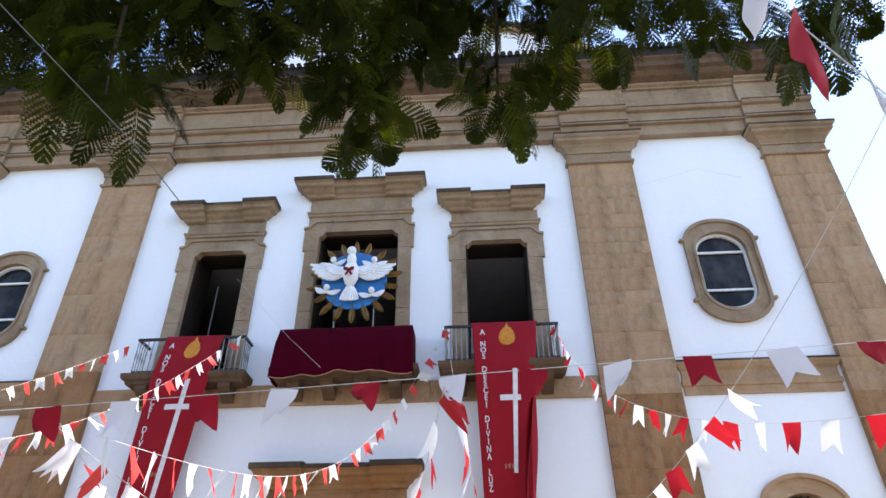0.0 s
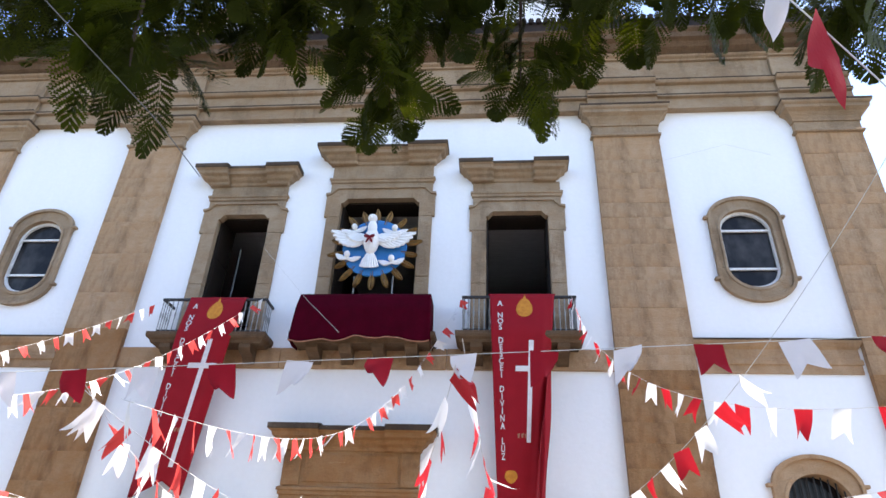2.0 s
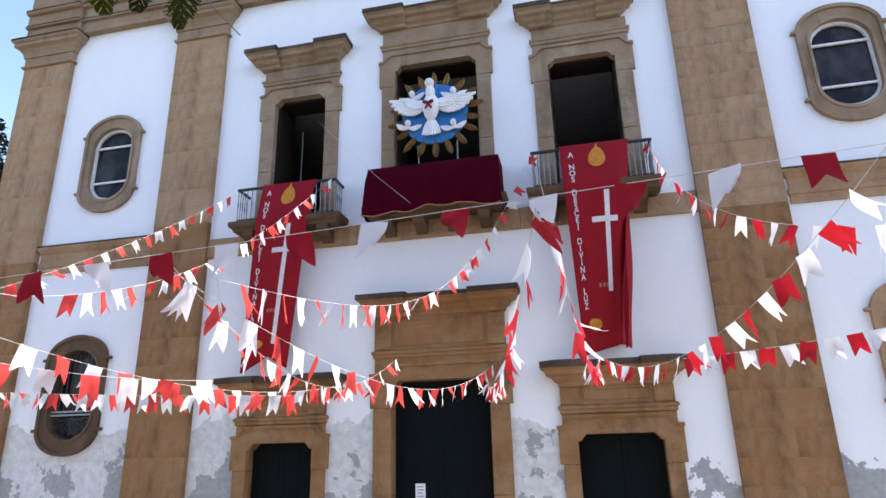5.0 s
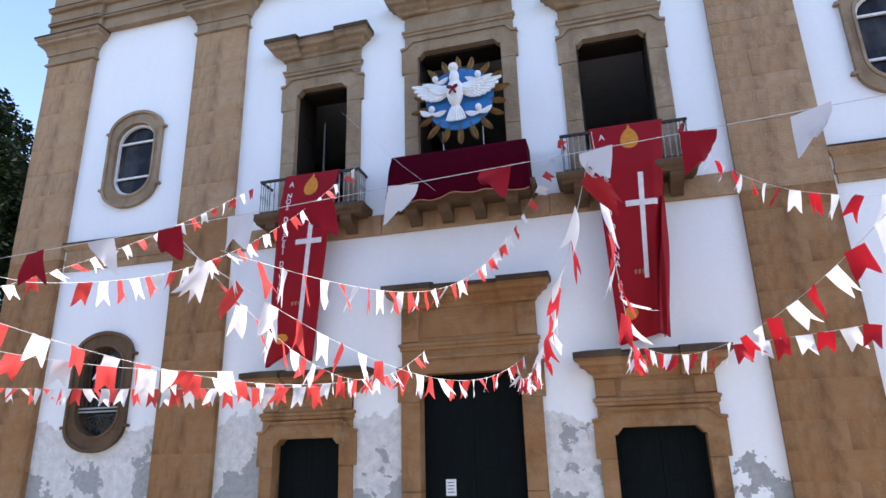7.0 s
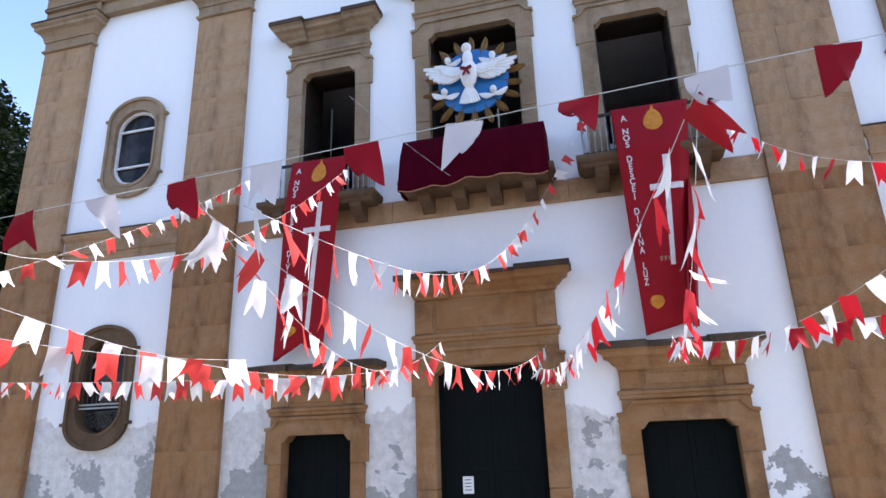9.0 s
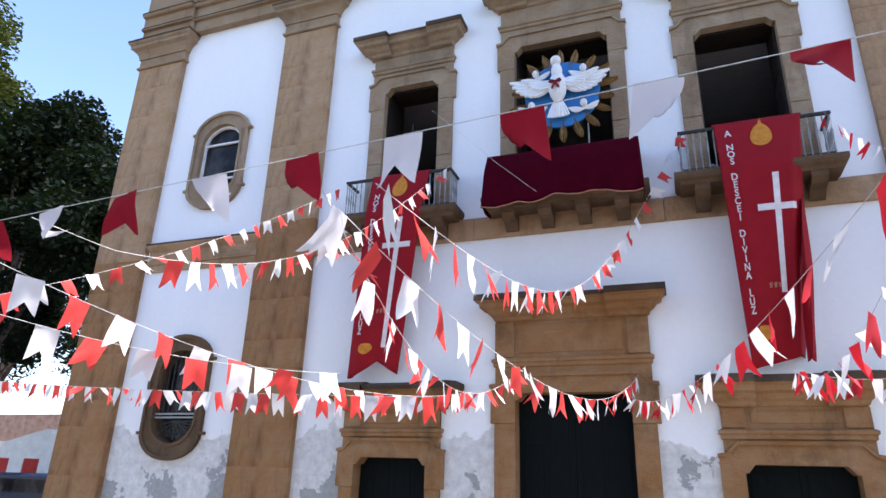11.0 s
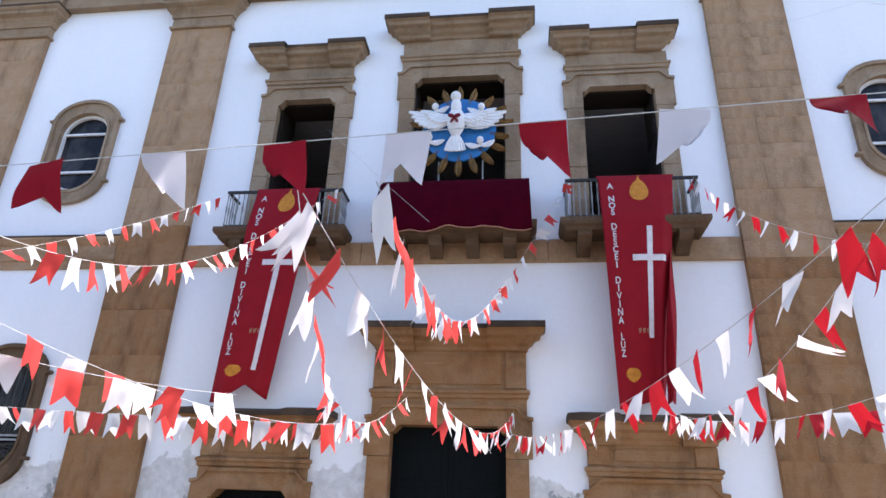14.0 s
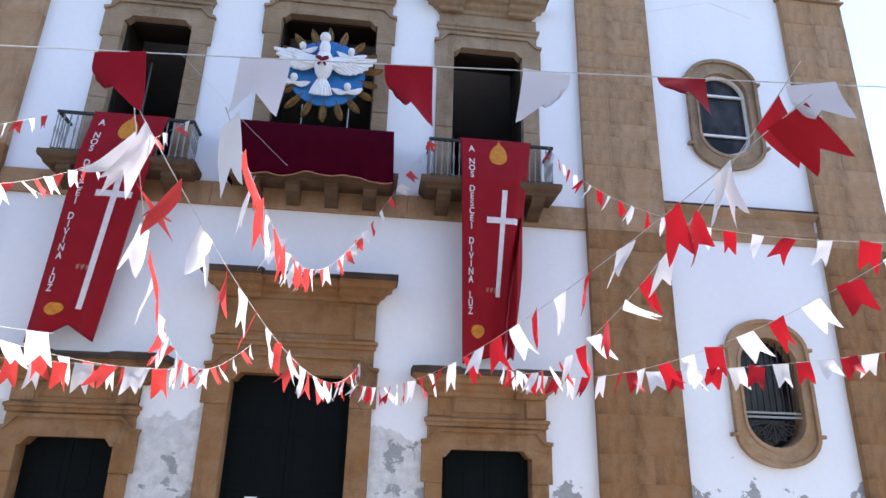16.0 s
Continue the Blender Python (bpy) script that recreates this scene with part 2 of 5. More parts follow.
# ---------- mesh helpers ----------
def mesh_of(name, bm, mat):
    me = bpy.data.meshes.new(name)
    bm.to_mesh(me)
    bm.free()
    me.materials.append(mat)
    return me


def part(name, bm, mat, parent=None, label="", smooth=False):
    me = mesh_of(name, bm, mat)
    if smooth:
        me.polygons.foreach_set("use_smooth", [True] * len(me.polygons))
    ob = new(name, me)
    ob.parent = parent
    return tagged(ob, label)


def thing(name, label, category, group="", kind="", at=(0, 0, 0)):
    ob = new(name)
    ob.empty_display_size = 0.2
    ob.location = at
    return tagged(ob, label, category, group, kind)


def box(bm, x0, x1, y0, y1, z0, z1, bevel=0.0):
    vs = [bm.verts.new((x, y, z)) for x in (x0, x1) for y in (y0, y1) for z in (z0, z1)]
    fs = [bm.faces.new([vs[i] for i in q]) for q in ((0, 1, 3, 2), (4, 6, 7, 5), (0, 4, 5, 1), (2, 3, 7, 6), (0, 2, 6, 4), (1, 5, 7, 3))]
    if bevel:
        es = {e for f in fs for e in f.edges}
        bmesh.ops.bevel(bm, geom=list(es), offset=bevel, segments=1, affect="EDGES")
    return bm


def boxed(*a, bevel=0.0):
    return box(bmesh.new(), *a, bevel=bevel)


def prism(bm, outline, y0, y1):
    """An outline in x and z, drawn out from y0 to y1."""
    a = [bm.verts.new((x, y0, z)) for x, z in outline]
    b = [bm.verts.new((x, y1, z)) for x, z in outline]
    n = len(a)
    bm.faces.new(a)
    bm.faces.new(b[::-1])
    for i in range(n):
        bm.faces.new((a[i], b[i], b[(i + 1) % n], a[(i + 1) % n]))
    bmesh.ops.recalc_face_normals(bm, faces=bm.faces[:])
    return bm


def moulding(bm, x0, x1, y_back, y_front, profile, left=1, right=1):
    """A stack of rings (proj, z) that turn the corners at both ends, against a wall at y_back."""
    rings = []
    for p, z in profile:
        rings.append([bm.verts.new(v) for v in ((x0 - p * left, y_back, z), (x0 - p * left, y_front - p, z), (x1 + p * right, y_front - p, z), (x1 + p * right, y_back, z))])
    for a, b in zip(rings, rings[1:]):
        for i in range(4):
            j = (i + 1) % 4
            bm.faces.new((a[i], a[j], b[j], b[i]))
    bm.faces.new(rings[0][::-1])
    bm.faces.new(rings[-1])
    bmesh.ops.recalc_face_normals(bm, faces=bm.faces[:])
    return bm


def tube(bm, points, radius, sides=6, taper=None):
    rings = []
    pts = [Vector(p) for p in points]
    for i, p in enumerate(pts):
        d = (pts[min(i + 1, len(pts) - 1)] - pts[max(i - 1, 0)]).normalized()
        u = d.orthogonal().normalized() if i == 0 else (rings_u - d * rings_u.dot(d)).normalized()
        rings_u = u
        v = d.cross(u)
        r = radius if taper is None else radius + (taper - radius) * i / (len(pts) - 1)
        rings.append([bm.verts.new(p + (u * math.cos(k * 2 * math.pi / sides) + v * math.sin(k * 2 * math.pi / sides)) * r) for k in range(sides)])
    for a, b in zip(rings, rings[1:]):
        for k in range(sides):
            bm.faces.new((a[k], a[(k + 1) % sides], b[(k + 1) % sides], b[k]))
    bm.faces.new(rings[0][::-1])
    bm.faces.new(rings[-1])
    return bm


# ---------- ground ----------
def ground_z(y):
    s = min(1.0, max(0.0, (y + 9.5) / 6.5))
    return 0.3 - 0.7 * s * s * (3 - 2 * s)


bm = bmesh.new()
ys = [-3000, -200, -60, -20] + [-9.5 + 0.65 * i for i in range(11)] + [20, 60, 200, 3000]
xs = [-3000, -200, -60, -20, -8, 0, 8, 20, 60, 200, 3000]
grid = [[bm.verts.new((x, y, ground_z(y))) for x in xs] for y in ys]
for j in range(len(ys) - 1):
    for i in range(len(xs) - 1):
        bm.faces.new((grid[j][i], grid[j][i + 1], grid[j + 1][i + 1], grid[j + 1][i]))
tagged(part("ground", bm, EARTH), "worn grey stone paving of the church square", "ground", kind="structure")
BASE = ground_z(0)

# ---------- church front: plan ----------
PIL = [(-12.36, -10.74), (-7.29, -5.76), (5.59, 7.27), (10.75, 12.34)]
WALL_TOP = 14.1
WALL_BACK = 0.75
WIN_Z0, WIN_TOP = 7.36, 10.85
SIDE_WIN = [(-4.20, -2.82), (2.77, 4.30)]
MID_WIN, MID_TOP = (-0.99, 1.06), 11.3
SIDE_DOOR, SIDE_DOOR_TOP = [(-4.33, -2.81), (2.74, 4.35)], 2.34
MAIN_DOOR, MAIN_TOP = (-1.05, 1.05), 3.53
OVALS = [(-8.97, 9.68), (8.96, 9.76), (-9.02, 3.60), (9.15, 3.60)]


def stadium(cx, cz, half, straight, rise, n=14):
    """Upright oval: straight sides, with a flattened arch above and below."""
    out = []
    for k in range(n + 1):
        a = math.pi * k / n
        out.append((cx + half * math.cos(a), cz + straight + rise * math.sin(a)))
    for k in range(n + 1):
        a = math.pi * k / n
        out.append((cx - half * math.cos(a), cz - straight - rise * math.sin(a)))
    return out


def ring_panel(bm, outer, inner, y0, y1):
    """A flat band between two outlines with the same count, as thick as y0 to y1."""
    n = len(outer)
    a, b = [bm.verts.new((x, y0, z)) for x, z in outer], [bm.verts.new((x, y0, z)) for x, z in inner]
    c, d = [bm.verts.new((x, y1, z)) for x, z in outer], [bm.verts.new((x, y1, z)) for x, z in inner]
    for i in range(n):
        j = (i + 1) % n
        bm.faces.new((a[i], a[j], b[j], b[i]))
        bm.faces.new((c[j], c[i], d[i], d[j]))
        bm.faces.new((b[i], b[j], d[j], d[i]))
        bm.faces.new((a[j], a[i], c[i], c[j]))
    bmesh.ops.recalc_face_normals(bm, faces=bm.faces[:])
    return bm


def pierced(bm, x0, x1, z0, z1, loop):
    """A wall panel with an oval hole."""
    cx, cz = sum(p[0] for p in loop) / len(loop), sum(p[1] for p in loop) / len(loop)
    outer = []
    for x, z in loop:
        dx, dz = x - cx, z - cz
        s = min((x1 - cx) / dx if dx > 1e-6 else (x0 - cx) / dx if dx < -1e-6 else 1e9, (z1 - cz) / dz if dz > 1e-6 else (z0 - cz) / dz if dz < -1e-6 else 1e9)
        outer.append([cx + dx * s, cz + dz * s])
    for corner in ((x0, z0), (x0, z1), (x1, z0), (x1, z1)):
        k = min(range(len(outer)), key=lambda i: (outer[i][0] - corner[0]) ** 2 + (outer[i][1] - corner[1]) ** 2)
        outer[k] = list(corner)
    return ring_panel(bm, outer, loop, 0.0, WALL_BACK)


wall = bmesh.new()
# centre bay, by columns between the openings
cols = [-5.7, -4.40, -2.78, -1.14, 1.14, 2.69, 4.41, 5.7]
for x0, x1 in ((cols[0], cols[1]), (cols[2], cols[3]), (cols[4], cols[5]), (cols[6], cols[7])):
    box(wall, x0, x1, 0, WALL_BACK, BASE - 0.3, WALL_TOP)
for (x0, x1), door, top in (((cols[1], cols[2]), SIDE_DOOR_TOP, WIN_TOP), ((cols[5], cols[6]), SIDE_DOOR_TOP, WIN_TOP), ((cols[3], cols[4]), MAIN_TOP, MID_TOP)):
    box(wall, x0, x1, 0, WALL_BACK, door + 0.12, WIN_Z0 - 0.1)
    box(wall, x0, x1, 0, WALL_BACK, top + 0.12, WALL_TOP)
for side in (-1, 1):
    x0, x1 = (5.7, 12.3) if side > 0 else (-12.3, -5.7)
    for cx, cz in OVALS:
        if cx * side < 0:
            continue
        z0, z1 = (BASE - 0.3, 7.0) if cz < 6 else (7.0, WALL_TOP)
        pierced(wall, x0, x1, z0, z1, stadium(cx, cz, 0.64, 0.55, 0.56))
front = tagged(part("wall_front", wall, PLASTER), "white limewashed church front, flaking near the foot", "wall", kind="structure")
# rest of the body
bm = bmesh.new()
box(bm, -12.3, -11.6, WALL_BACK, 34, BASE - 0.3, WALL_TOP)
box(bm, 11.6, 12.3, WALL_BACK, 34, BASE - 0.3, WALL_TOP)
box(bm, -12.3, 12.3, 34, 34.7, BASE - 0.3, WALL_TOP)
tagged(part("wall_sides", bm, PLASTER), "plain white side and back walls of the church", "wall", kind="structure")
bm = bmesh.new()
prism(bm, [(-12.9, 16.9), (12.9, 16.9), (0, 22.0)], 1.6, 35.2)
tagged(part("roof", bm, TILE), "dark clay tile roof of the church", "roof", kind="structure")
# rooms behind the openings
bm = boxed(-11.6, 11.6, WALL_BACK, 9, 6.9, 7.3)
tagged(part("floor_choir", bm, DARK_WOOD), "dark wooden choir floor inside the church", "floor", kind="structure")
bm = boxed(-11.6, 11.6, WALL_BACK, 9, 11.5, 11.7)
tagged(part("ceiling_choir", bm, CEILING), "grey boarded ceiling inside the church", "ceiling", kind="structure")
# walls in the near-black plaster that carries the room's shade
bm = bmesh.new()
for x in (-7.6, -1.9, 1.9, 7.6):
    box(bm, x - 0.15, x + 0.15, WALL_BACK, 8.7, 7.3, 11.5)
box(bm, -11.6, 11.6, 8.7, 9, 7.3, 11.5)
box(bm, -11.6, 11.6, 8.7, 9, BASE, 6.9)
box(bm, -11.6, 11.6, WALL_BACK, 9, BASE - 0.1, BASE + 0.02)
tagged(part("wall_inner", bm, INTERIOR), "inner walls behind the openings, coloured dark for unlit rooms", "wall", kind="structure")
bm = prism(bmesh.new(), [(2.5, 9.0), (4.9, 7.9), (4.9, 7.75), (2.5, 8.85)], 2.0, 5.0)
tagged(part("stair_flight", bm, CEILING), "grey sloping underside of an inner stair", "stairs")


# ---------- pilasters of squared blocks ----------
rng = random.Random(4)
block_meshes = {}


def block(w, h, d, mat):
    """A squared stone with worn arrises, its back lower left corner at the origin."""
    key = (round(w, 2), round(h, 2), round(d, 3), mat.name)
    if key not in block_meshes:
        bm = boxed(0.0008, w - 0.0008, -d, 0.02, 0.0008, h - 0.0008, bevel=0.0025)
        block_meshes[key] = mesh_of("stone", bm, mat)
    return block_meshes[key]


def add_block(x, z, w, h, d, parent, y=0.0):
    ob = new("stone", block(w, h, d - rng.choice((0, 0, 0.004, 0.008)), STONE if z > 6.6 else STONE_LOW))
    ob.location = (x, y, z)
    ob.parent = parent
    return ob


PIL_FOOT, PIL_NECK = 1.0, 13.1
for i, (x0, x1) in enumerate(PIL):
    p = thing("pilaster", "tall brown sandstone pilaster of squared blocks with a moulded capital", "pilaster", "pilasters of the church front")
    w = x1 - x0
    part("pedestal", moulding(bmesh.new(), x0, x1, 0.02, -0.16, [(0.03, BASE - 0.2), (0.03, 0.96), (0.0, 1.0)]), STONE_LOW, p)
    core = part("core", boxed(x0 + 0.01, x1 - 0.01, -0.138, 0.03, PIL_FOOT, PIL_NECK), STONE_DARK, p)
    z = PIL_FOOT
    while z < PIL_NECK - 0.05:
        h = rng.choice((0.34, 0.42, 0.5, 0.62, 0.7) if i > 1 else (0.62, 0.8, 0.95, 1.1))
        if PIL_NECK - z - h < 0.3:
            h = PIL_NECK - z
        cuts = rng.choice(((), (0.38,), (0.6,), (0.5,), ()) if i > 1 else ((), (), (0.55,)))
        edges = [0, *cuts, 1]
        for a, b in zip(edges, edges[1:]):
            add_block(x0 + a * w, z, (b - a) * w, h, 0.15, p)
        z += h
    cap = [(0.0, 13.1), (0.055, 13.105), (0.07, 13.14), (0.055, 13.18), (0.015, 13.185), (0.015, 13.44), (0.05, 13.445), (0.055, 13.50), (0.085, 13.59), (0.15, 13.69), (0.255, 13.755), (0.255, 13.85), (0.275, 13.855), (0.32, 13.90), (0.32, 13.99)]
    part("capital", moulding(bmesh.new(), x0, x1, 0.02, -0.15, cap), STONE_GREY, p, "flaring moulded capital")
    part("weathering", moulding(bmesh.new(), x0, x1, 0.02, -0.15, [(0.30, 13.935), (0.332, 13.945), (0.332, 13.998), (0.12, 14.05)]), CRUST, p, "blackened upper edge")

# ---------- entablature ----------
ent = thing("entablature", "brown sandstone entablature with a deep dark-topped cornice", "entablature", kind="structure")
ENT = [(0.0, 14.0), (0.0, 14.345), (0.10, 14.355), (0.10, 14.42), (0.045, 14.45), (0.045, 14.79), (0.14, 14.805), (0.18, 14.86), (0.18, 14.91), (0.01, 14.94), (0.01, 15.68), (0.08, 15.69), (0.08, 15.74), (0.16, 15.78), (0.19, 15.82)]
runs = [(-12.36, -10.5, 0.1), (-10.5, -7.36, 0), (-7.36, -5.5, 0.1), (-5.5, -2.6, 0), (-2.6, 0.3, 0), (0.3, 2.9, 0), (2.9, 5.5, 0), (5.5, 7.36, 0.1), (7.36, 10.5, 0), (10.5, 12.36, 0.1)]
for x0, x1, out in runs:
    g = 0.004
    bm = bmesh.new()
    rows = []
    for p_, z_ in ENT:
        rows.append([bm.verts.new(v) for v in ((x0 + g, 0.9, z_), (x0 + g, -0.2 - out - p_, z_), (x1 - g, -0.2 - out - p_, z_), (x1 - g, 0.9, z_))])
    for a, b in zip(rows, rows[1:]):
        for k in range(4):
            bm.faces.new((a[k], a[(k + 1) % 4], b[(k + 1) % 4], b[k]))
    bm.faces.new(rows[0][::-1])
    bm.faces.new(rows[-1])
    bmesh.ops.recalc_face_normals(bm, faces=bm.faces[:])
    part("stone", bm, STONE_GREY, ent)
    for z_, reach in ((14.395, 0.107), (14.885, 0.187)):
        part("weathering", boxed(x0 + g, x1 - g, -0.2 - out - reach, -0.2 - out - 0.03, z_, z_ + 0.045, bevel=0.006), CRUST, ent, "blackened edge of a fillet")
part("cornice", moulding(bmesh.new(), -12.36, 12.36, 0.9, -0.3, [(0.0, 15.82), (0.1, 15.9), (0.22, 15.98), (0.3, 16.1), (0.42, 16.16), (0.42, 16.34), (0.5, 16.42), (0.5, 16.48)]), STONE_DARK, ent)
eave = part("eave", bmesh.new(), TILE, ent, "dark clay eave tiles")
bm = bmesh.new()
box(bm, -12.95, 12.95, -0.80, 1.7, 16.48, 16.86)
for k in range(124):
    x = -12.9 + k * 0.208
    tube(bm, [(x + 0.1, -0.92, 16.80), (x + 0.1, 0.2, 17.05)], 0.08, 6)
bm.to_mesh(eave.data)
bm.free()

# gable above the centre
gable = thing("gable", "white gable wall with brown sandstone raking trim", "gable", kind="structure")
part("wall", prism(bmesh.new(), [(-7.6, 16.6), (7.6, 16.6), (5.6, 19.0), (3.0, 19.5), (0, 21.6), (-3.0, 19.5), (-5.6, 19.0)], 0.3, 0.9), PLASTER, gable)
for s in (-1, 1):
    pts = [(7.6 * s, 16.6), (5.6 * s, 19.0), (3.0 * s, 19.5), (0, 21.6)]
    up = [(x * 1.05, z + 0.3) for x, z in pts]
    part("trim", prism(bmesh.new(), pts + up[::-1], 0.12, 1.0), STONE, gable)
for s in (-1, 1):
    pin = thing("pinnacle", "pale stone corner pinnacle on the parapet", "pinnacle", "parapet pinnacles")
    cx = 10.9 * s
    part("plinth", moulding(bmesh.new(), cx - 0.5, cx + 0.5, 1.2, 0.2, [(0.0, 16.6), (0.0, 17.9), (0.1, 17.95), (0.1, 18.1), (0.0, 18.15)]), PLASTER, pin)
    bm = bmesh.new()
    bmesh.ops.create_cone(bm, cap_ends=True, segments=4, radius1=0.6, radius2=0.05, depth=2.2, matrix=pose(cx, 0.7, 19.25, 0, 0, 45))
    part("spire", bm, PLASTER, pin)


# ---------- string course and balcony slabs ----------
BAND = [(0.02, 6.68), (0.02, 6.86), (0.05, 6.88), (0.05, 6.98), (0.02, 7.0), (0.02, 7.22), (0.07, 7.28), (0.11, 7.36), (0.11, 7.44), (0.0, 7.46)]
course = thing("string_course", "brown sandstone string course across the front", "string course", kind="structure")
for x0, x1 in ((-10.74, -7.29), (7.27, 10.75)):
    part("stone", moulding(bmesh.new(), x0 + 0.11, x1 - 0.11, 0.02, -0.02, BAND), STONE, course)
    part("weathering", moulding(bmesh.new(), x0 + 0.11, x1 - 0.11, 0.02, -0.02, [(0.10, 7.405), (0.116, 7.41), (0.116, 7.45), (0.02, 7.475)]), CRUST, course, "blackened upper edge")
for x0, x1 in ((-5.76, -1.9), (-1.9, 1.9), (1.9, 5.59)):
    part("stone", boxed(x0 + (0.004 if x0 > -5 else 0), x1 - (0.004 if x1 < 5 else 0), -0.07, 0.02, 6.70, 7.18, bevel=0.012), STONE, course)


plinth = thing("plinth", "low brown sandstone plinth along the foot of the wall", "plinth", kind="structure")
for x0, x1 in ((-10.74, -7.29), (-5.76, -4.66), (-2.49, -1.46), (1.46, 2.42), (4.67, 5.59), (7.27, 10.75)):
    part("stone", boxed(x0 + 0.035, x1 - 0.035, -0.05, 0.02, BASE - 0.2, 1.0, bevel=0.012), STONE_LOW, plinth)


def baluster_mesh():
    bm = bmesh.new()
    prof = [(0.0, 0.014), (0.06, 0.014), (0.08, 0.022), (0.1, 0.012), (0.3, 0.011), (0.40, 0.018), (0.46, 0.024), (0.52, 0.014), (0.66, 0.011), (0.70, 0.02), (0.73, 0.014), (0.79, 0.014)]
    rings = [[bm.verts.new((r * math.cos(k * math.pi / 3), r * math.sin(k * math.pi / 3), z)) for k in range(6)] for z, r in prof]
    for a, b in zip(rings, rings[1:]):
        for k in range(6):
            bm.faces.new((a[k], a[(k + 1) % 6], b[(k + 1) % 6], b[k]))
    return mesh_of("baluster", bm, BALUSTER)


BALUSTER_MESH = baluster_mesh()


def balcony(x0, x1, depth, label):
    b = thing("balcony", label, "balcony", "balconies of the church front")
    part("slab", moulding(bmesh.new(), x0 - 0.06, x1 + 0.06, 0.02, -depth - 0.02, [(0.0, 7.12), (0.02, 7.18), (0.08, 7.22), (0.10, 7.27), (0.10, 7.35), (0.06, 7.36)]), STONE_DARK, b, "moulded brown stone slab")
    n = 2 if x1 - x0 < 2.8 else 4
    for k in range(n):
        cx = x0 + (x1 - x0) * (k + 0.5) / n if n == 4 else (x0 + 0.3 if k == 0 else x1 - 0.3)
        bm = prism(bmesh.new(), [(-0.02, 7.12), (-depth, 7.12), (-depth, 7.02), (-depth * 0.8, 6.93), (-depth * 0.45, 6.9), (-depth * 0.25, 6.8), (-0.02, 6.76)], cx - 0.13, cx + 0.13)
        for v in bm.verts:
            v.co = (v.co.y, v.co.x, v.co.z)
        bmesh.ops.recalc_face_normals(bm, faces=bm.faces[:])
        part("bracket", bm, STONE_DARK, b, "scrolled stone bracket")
    rail = bmesh.new()
    box(rail, x0 - 0.03, x1 + 0.03, -depth - 0.03, -depth + 0.03, 8.16, 8.22, bevel=0.008)
    box(rail, x0 - 0.03, x0 + 0.03, -depth + 0.031, 0.0, 8.16, 8.22, bevel=0.008)
    box(rail, x1 - 0.03, x1 + 0.03, -depth + 0.031, 0.0, 8.16, 8.22, bevel=0.008)
    box(rail, x0, x1, -depth - 0.012, -depth + 0.012, 7.40, 7.43)
    part("handrail", rail, IRON, b, "black iron handrail")
    n = int((x1 - x0) / 0.115)
    spots = [(x0 + (x1 - x0) * k / n, -depth) for k in range(n + 1)]
    m = int(depth / 0.12)
    spots += [(x, -depth * k / (m + 1)) for x in (x0, x1) for k in range(1, m + 1)]
    for x, y in spots:
        ob = new("baluster", BALUSTER_MESH)
        ob.location, ob.parent = (x, y, 7.365), b
    return b


balcony(-4.76, -2.30, 0.5, "stone balcony with an iron railing under a red banner")
balcony(2.28, 4.74, 0.62, "stone balcony with an iron railing under a red banner")
balcony(-1.42, 1.52, 0.55, "central stone balcony hidden behind a wine velvet drape")


